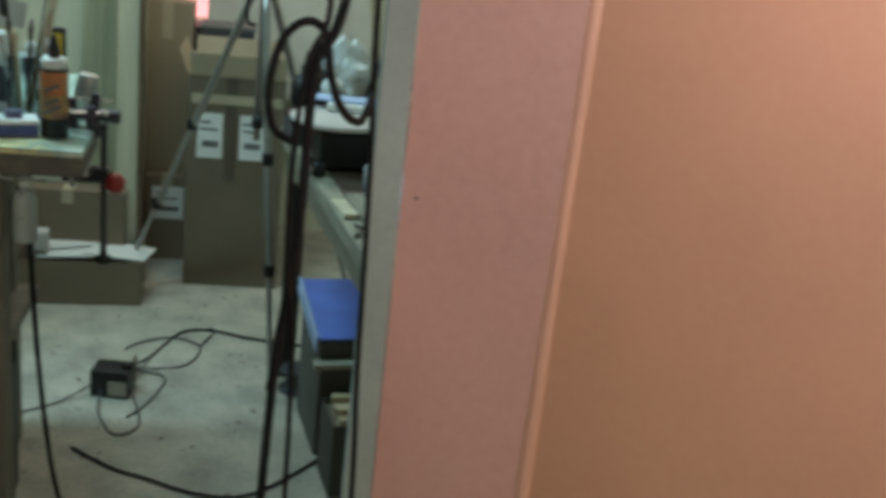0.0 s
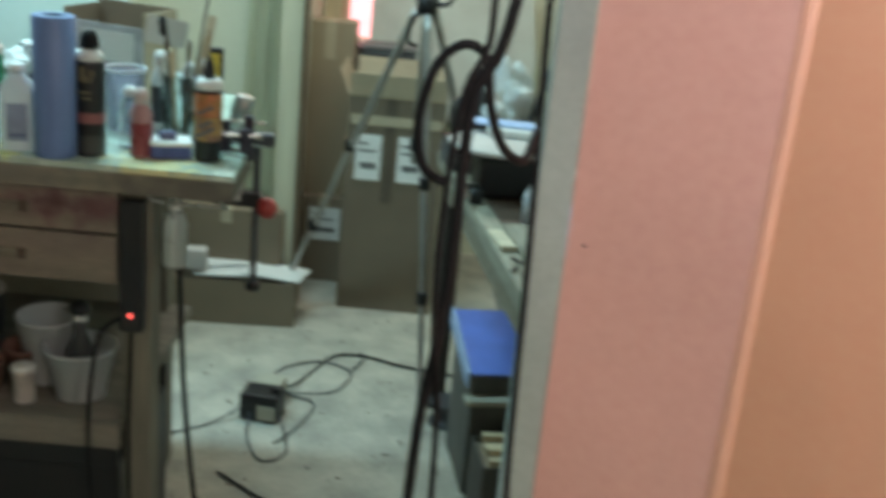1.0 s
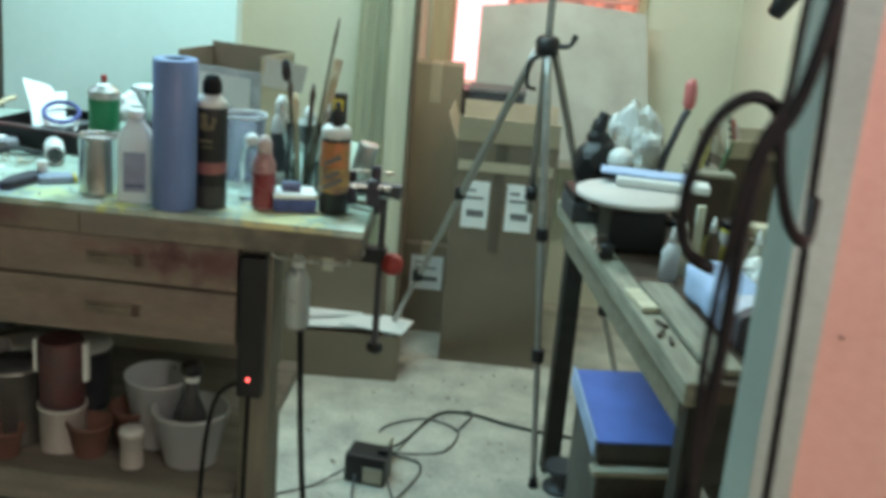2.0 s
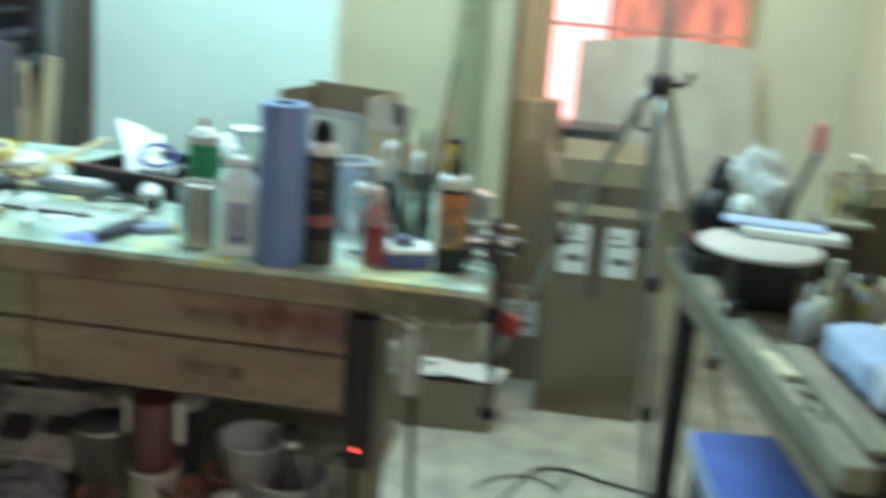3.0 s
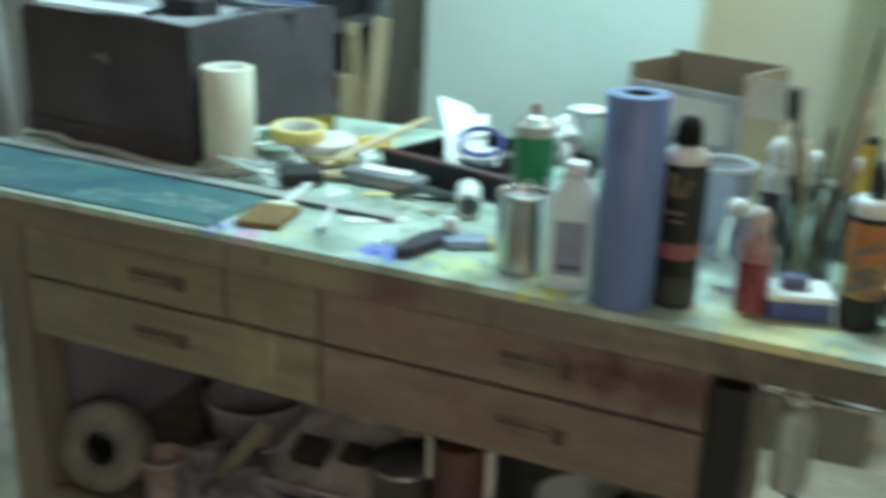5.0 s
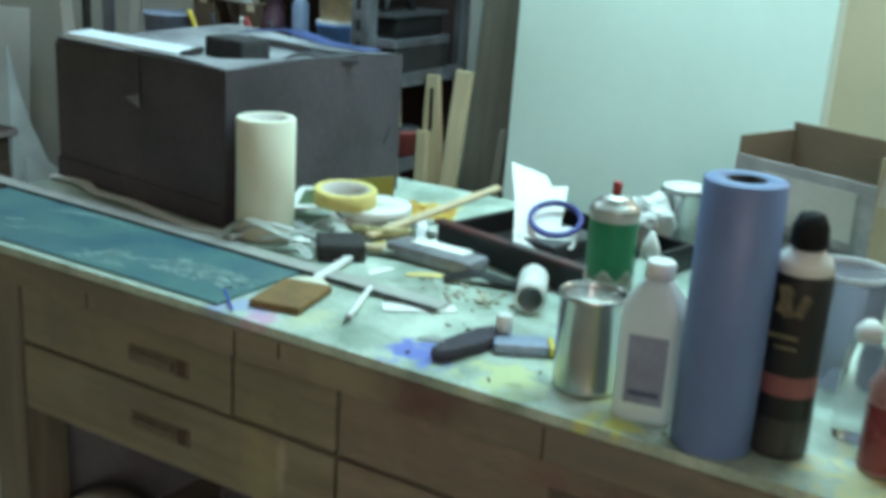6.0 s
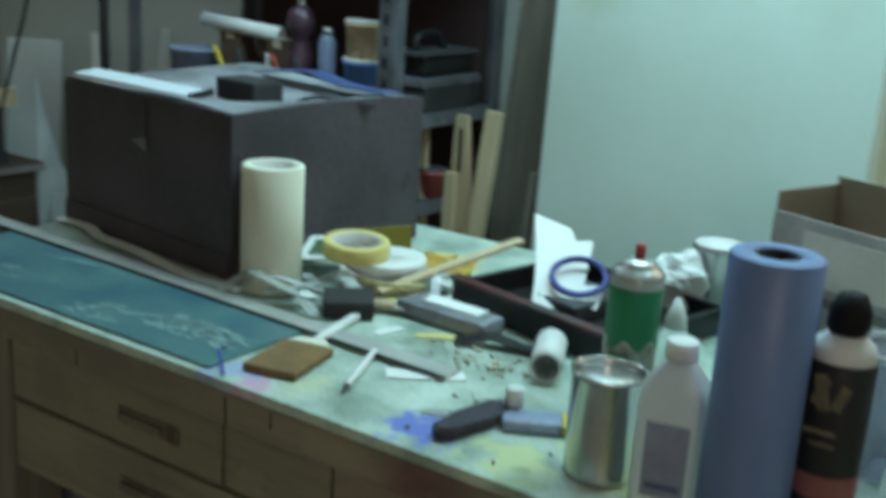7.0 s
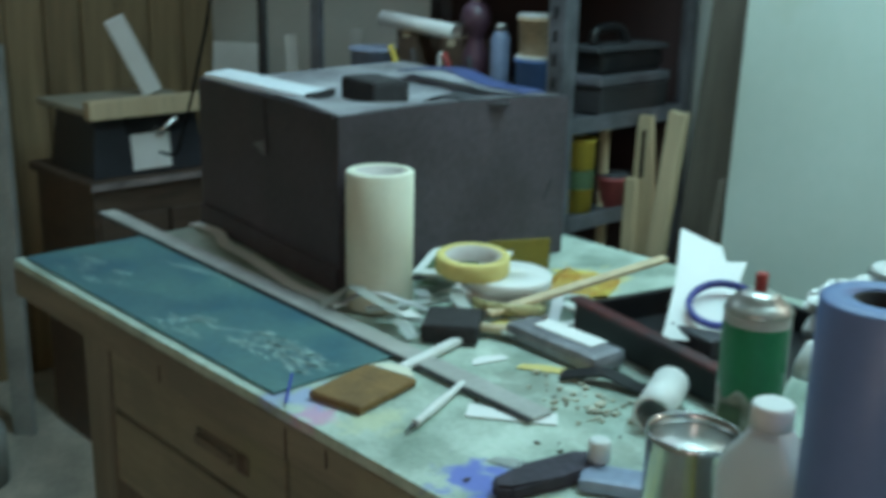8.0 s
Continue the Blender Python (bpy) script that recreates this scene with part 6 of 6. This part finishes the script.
def tubby(name, label, cat, x, y, z, r, h, body, cap=None):
    t = thing(name, label, cat, T(x, y, z))
    part("body", lathe(B(), [(r * 0.93, 0), (r, h), (r * 1.06, h + 0.001), (r * 1.06, h + 0.008)], 24), body, t)
    if cap:
        part("lid", lathe(B(), [(r * 1.05, h + 0.0085), (r * 1.03, h + 0.014), (0.003, h + 0.014)], 24), cap, t)
    return t


tubby("blue_tub", "blue plastic tub with white rim", "tub", -1.475, 1.12, S1, 0.046, 0.098, mat("mid_blue_plastic", (0.14, 0.30, 0.72), 0.4), M_WHITEP)
tubby("cream_tub", "cream printed tub on the blue tub", "tub", -1.475, 1.12, S1 + 0.1135, 0.043, 0.068, mat("cream_print", (0.70, 0.55, 0.36), 0.5, var=0.2, scale=30), M_WHITEP)
st = thing("blue_spray_can", "slate blue spray can on the shelf", "spray can", T(-1.565, 1.10, S1))
part("body", lathe(B(), [(0.019, 0), (0.020, 0.002), (0.020, 0.14), (0.014, 0.152), (0.011, 0.155)], 22), mat("slate_blue", (0.22, 0.28, 0.42), 0.35), st)
part("cap", lathe(B(), [(0.012, 0.1555), (0.012, 0.17)], 14), M_ALU, st)
wt = thing("white_tube", "white pipe lying across the shelf things", "tube", T(-1.95, 1.10, S1 + 0.156, 0, 94, 4))
part("pipe", lathe(B(), [(0.013, 0), (0.0175, 0), (0.0175, 0.235), (0.013, 0.235), (0.013, 0)], 24, None, False), M_WHITEP, wt)
tubby("grey_mug", "blue-grey mug on the shelf", "mug", -2.0, 1.12, S1, 0.062, 0.075, M_LABEL)
for x, h in ((-1.90, 0.138), (-1.75, 0.128)):
    carton("tube_box", "dark small carton under the pipe", 0.07, 0.09, h, T(x, 1.10, S1), M_DARKWOOD)
mb = thing("maroon_bottle", "dark maroon round-topped bottle with pale tip", "bottle", T(-1.66, 1.12, S1))
part("body", lathe(B(), [(0.024, 0), (0.027, 0.004), (0.027, 0.10), (0.018, 0.125), (0.020, 0.14), (0.031, 0.155), (0.034, 0.175), (0.028, 0.198), (0.014, 0.210)], 24), mat("maroon", (0.10, 0.05, 0.075), 0.35), mb)
part("tip", lathe(B(), [(0.010, 0.2105), (0.007, 0.222), (0.003, 0.228)], 14), M_WHITEP, mb)
for k, x in enumerate((-1.86, -1.80, -1.72, -1.68, -1.62)):
    solo("hand_tool", tube(B(), [(0, 0, 0.0), (0.01, 0, 0.05), (0.015 * (k % 3 - 1), 0, 0.10)], 0.006, 8), (M_YELLOW, M_DSTEEL, M_WHITEP, M_RED, M_DSTEEL)[k], "small hand tool standing on the shelf", "tool", T(x, 1.06, S1), "hand tools")
tb2 = thing("black_toolbox", "black flat tool case on the shelf", "tool case", T(-1.42, 1.24, S1))
part("body", box(B(), -0.02, 0.085, -0.08, 0.14, 0.0, 0.058, 0.006), mat("dusty_black_case", (0.035, 0.033, 0.035), 0.6, var=0.3, scale=14), tb2)
part("top_lid", box(B(), -0.024, 0.086, -0.086, 0.146, 0.0585, 0.080, 0.005), M_POST, tb2, "dusty grey lid")
part("latch", box(B(), 0.0, 0.018, -0.0895, -0.0865, 0.045, 0.066, 0.002), M_STEEL, tb2)
pf = thing("planer_body", "dark flat power tool lying on the tool case", "power tool", T(-1.42, 1.24, S1 + 0.081))
part("body", box(B(), -0.01, 0.075, -0.07, 0.13, 0.0, 0.045, 0.014), M_BLACK, pf)
part("sole", box(B(), -0.014, 0.080, -0.09, 0.14, 0.0452, 0.056, 0.003), M_DSTEEL, pf)
part("grip", tube(B(), [(0.03, -0.05, 0.0565), (0.03, -0.04, 0.085), (0.03, 0.03, 0.088), (0.03, 0.06, 0.0565)], 0.010), M_BLACK, pf)
solo("white_cylinder", lathe(B(), [(0.012, 0), (0.012, 0.07), (0.009, 0.075)], 16), M_CREAM, "small cream bottle beside the tool case", "bottle", T(-1.36, 1.08, S1))
yc = tubby("yellow_canister", "yellow and black printed canister", "canister", -1.375, 1.15, 0.906, 0.032, 0.145, M_YELLOW)
part("print", lathe(B(), [(0.0325, 0.05), (0.0325, 0.09)], 20, None, False), M_OLIVE, yc)
tubby("red_pot", "small faded red pot on the shelf", "pot", -1.365, 1.25, 0.906, 0.034, 0.055, mat("faded_red", (0.50, 0.12, 0.12), 0.5), M_DSTEEL)
for x, y, r, h in ((-1.50, 1.18, 0.05, 0.12), (-1.62, 1.22, 0.055, 0.10), (-1.75, 1.18, 0.05, 0.13)):
    t = tubby("dark_tin", "dark dusty tin on the lower shelf", "tin", x, y, 0.906, r, h, M_DSTEEL, M_DARKWOOD)
    t["group"] = "dark tins"
for x, y, w, h in ((-2.0, 1.2, 0.25, 0.2), (-1.65, 1.2, 0.25, 0.15)):
    carton("dark_storage_box", "dark storage box high on the shelf", w, 0.2, h, T(x, y, 1.501), M_DARKWOOD)

# timber leaning between the shelf and the sheet
random.seed(41)
M_OLDB = mat("grey_brown_board", (0.17, 0.15, 0.12), 0.75, var=0.2, scale=7, stretch=(6, 6, 0.5))
M_OLIVEB = mat("olive_board", (0.20, 0.19, 0.145), 0.7, var=0.15, scale=7, stretch=(6, 6, 0.5))
for x, y, w, L, rx, ry, mt, lab in ((-1.305, 1.215, 0.042, 1.13, -1, -5.5, M_PINE, "pale pine batten leaning upright"), (-1.305, 1.235, 0.028, 0.97, -1, 0.5, M_PINE, "short pale pine batten leaning upright"),
                                    (-1.255, 1.34, 0.11, 2.1, -2, -3, M_OLDB, "wide grey-brown board leaning on the wall"), (-1.185, 1.37, 0.13, 2.2, -2, -3.2, M_OLIVEB, "wide olive board leaning on the wall"),
                                    (-1.13, 1.27, 0.014, 1.30, -1, -7, M_LEG, "thin grey lath leaning aslant"), (-1.20, 1.25, 0.022, 1.0, -2, -5, M_OLDB, "thin dark lath leaning aslant"),
                                    (-1.16, 1.28, 0.016, 1.15, -1, -9, M_OLDB, "thin dark lath leaning aslant"), (-1.33, 1.21, 0.016, 1.08, -1, 2.5, M_PINE, "narrow pale pine lath leaning aslant")):
    b = box(B(), -w / 2, w / 2, -0.008, 0.008, 0, L, 0.002)
    o = solo("timber_board", b, mt, lab, "board", T(x, y, 0.003, rx, -ry, 0), "leaning timber")
sl = thing("slotted_batten", "pine batten with a dark slot", "batten", T(-1.285, 1.255, 0.003, -1, -1, 0))
part("wood", plate(B(), [(-0.03, 0.0), (0.03, 0.0), (0.028, 0.95), (0.014, 1.10), (-0.016, 1.10), (-0.022, 0.95)], 0.014, T(0, 0.007, 0, 90, 0, 0)), M_PINE, sl)
part("slot", box(B(), -0.004, 0.005, -0.0095, -0.0072, 0.97, 1.07, 0.002), M_BLACK, sl)

# ---- table saw on a cabinet, by the west wall ----
cb = thing("brown_cabinet", "low brown wooden cabinet under the saw", "cabinet", T(-2.64, 0.87, 0, 0, 0, 90))
part("carcass", box(B(), -0.19, 0.24, 0.0, 0.36, 0, 0.775, 0.004), M_DARKWOOD, cb)
part("top", box(B(), -0.205, 0.255, -0.02, 0.38, 0.776, 0.80, 0.004), M_DARKWOOD, cb)
part("top_edge", box(B(), -0.204, 0.254, -0.0225, -0.0205, 0.779, 0.797, 0.0005), mat("worn_cabinet_edge", (0.30, 0.25, 0.24), 0.7, var=0.3, scale=20), cb, "dusty worn front edge")
part("door", box(B(), -0.18, 0.02, -0.016, -0.001, 0.04, 0.70, 0.003), M_DARKWOOD, cb)
part("door", box(B(), 0.03, 0.23, -0.016, -0.001, 0.04, 0.70, 0.003), M_DARKWOOD, cb)
sw = thing("table_saw", "small black table saw with a wooden top", "table saw", T(-2.66, 0.87, 0.801, 0, 0, 90))
bm = B()
lo = [bm.verts.new(v) for v in ((-0.175, 0.0, 0), (0.165, 0.0, 0), (0.165, 0.27, 0), (-0.175, 0.27, 0))]
hi = [bm.verts.new(v) for v in ((-0.155, 0.02, 0.17), (0.145, 0.02, 0.17), (0.145, 0.25, 0.17), (-0.155, 0.25, 0.17))]
bm.faces.new(lo), bm.faces.new(hi)
for i in range(4):
    j = (i + 1) % 4
    bm.faces.new((lo[i], lo[j], hi[j], hi[i]))
part("housing", bm, mat("blue_black_plastic", (0.03, 0.032, 0.04), 0.5, var=0.2, scale=12), sw)
part("table", box(B(), -0.19, 0.18, -0.03, 0.30, 0.171, 0.188, 0.003), M_CRATE, sw)
part("fence", box(B(), -0.195, 0.175, -0.04, -0.006, 0.165, 0.215, 0.003), M_PINE, sw)
part("label", box(B(), -0.06, 0.055, -0.003, 0.0, 0.012, 0.11, 0.001, T(0, -0.002, 0, -6.7, 0, 0)), M_PAPER, sw, "white instruction plate")
part("crank", tube(B(), [(0.02, 0.015, 0.12), (0.02, -0.02, 0.12), (0.06, -0.025, 0.15)], 0.009), M_STEEL, sw)
part("motor_recess", box(B(), -0.07, 0.10, 0.006, 0.02, 0.112, 0.163, 0.002), M_BLACK, sw)
solo("angled_board", box(B(), -0.028, 0.028, -0.008, 0.008, 0, 0.24, 0.003), M_PAPER, "white board propped on the saw table", "board", T(-2.83, 0.97, 0.995, 14, -24, 60))
for x, y, w, h, rz, ry in ((-2.90, 1.24, 0.16, 1.11, 57, 3), (-2.43, 1.25, 0.035, 1.17, 40, -4), (-2.38, 1.27, 0.03, 1.19, 40, 3)):
    solo("white_offcut", box(B(), -w / 2, w / 2, -0.006, 0.006, 0, h, 0.002), M_NWALL, "pale board leaning by the cabinet", "board", T(x, y, 0.005, -3, ry, rz), "pale boards")
M_PALEB = mat("pale_blue_grey_sheet", (0.72, 0.80, 0.80), 0.5, var=0.15, scale=6, tint=(0.50, 0.57, 0.58), patch=0.4)
for x, pts, lab in ((-2.66, [(1.13, 0), (1.47, 0), (1.40, 0.34), (1.29, 0.60), (1.20, 0.80), (1.16, 0.92), (1.13, 1.04)], "pale blue-grey plastic sheet standing beside the cabinet"),
                    (-2.60, [(1.13, 0), (1.40, 0), (1.33, 0.45), (1.25, 0.66), (1.20, 0.70), (1.13, 0.71)], "lower pale plastic sheet leaning beside the cabinet")):
    solo("leaning_sheet", plate(B(), pts, 0.004), M_PALEB, lab, "sheet", T(x, 0, 0, 90, 0, 90), "sheets beside the cabinet")
M_GRIM = mat("grimy_white_plastic", (0.42, 0.44, 0.42), 0.55, var=0.25, scale=6)
solo("upright_board", box(B(), -0.035, 0.03, -0.012, 0.012, 0, 1.14, 0.004), M_GRIM, "narrow white panel standing upright", "panel", T(-2.94, 0.56, 0, 0, 0, 40))
pc = thing("white_column", "white plastic drain pipe with a wide base", "pipe", T(-2.74, 0.34, 0))
part("pipe", lathe(B(), [(0.045, 0.20), (0.045, 1.10), (0.05, 1.105), (0.05, 1.14)], 24), M_GRIM, pc)
part("base", lathe(B(), [(0.085, 0), (0.085, 0.15), (0.07, 0.18), (0.046, 0.20)], 24), M_GRIM, pc)
solo("hanging_wire", tube(B(), [(-2.10, 0.80, 2.44), (-2.16, 0.80, 1.50), (-2.215, 0.80, 1.294), (-2.277, 0.80, 1.146), (-2.331, 0.80, 1.03), (-2.385, 0.81, 0.96), (-2.50, 0.85, 0.88), (-2.64, 0.88, 0.86)], 0.004, 6), M_RUBBER, "thin black wire hanging by the saw", "wire")

# ---- tube lamps on the ceiling and the added, unseen bulbs in the hall ----
for lx, ly, lz, ll, lw, lp, lc in LAMPS:
    fx = thing("ceiling_lamp", "slim fluorescent ceiling fixture", "lamp", T(lx, ly, 0), "ceiling lamps")
    part("housing", box(B(), -ll / 2 - 0.03, ll / 2 + 0.03, -0.08, 0.08, lz + 0.012, 2.448, 0.006), M_WHITEP, fx)
for lx, ly, lz, lp, lc in ADDED_BULBS:
    hb = thing("added_hall_lamp", "added unseen bulb on a cord, lighting the hall walls", "lamp", T(lx, ly, lz - 2.10), "hall lamps")
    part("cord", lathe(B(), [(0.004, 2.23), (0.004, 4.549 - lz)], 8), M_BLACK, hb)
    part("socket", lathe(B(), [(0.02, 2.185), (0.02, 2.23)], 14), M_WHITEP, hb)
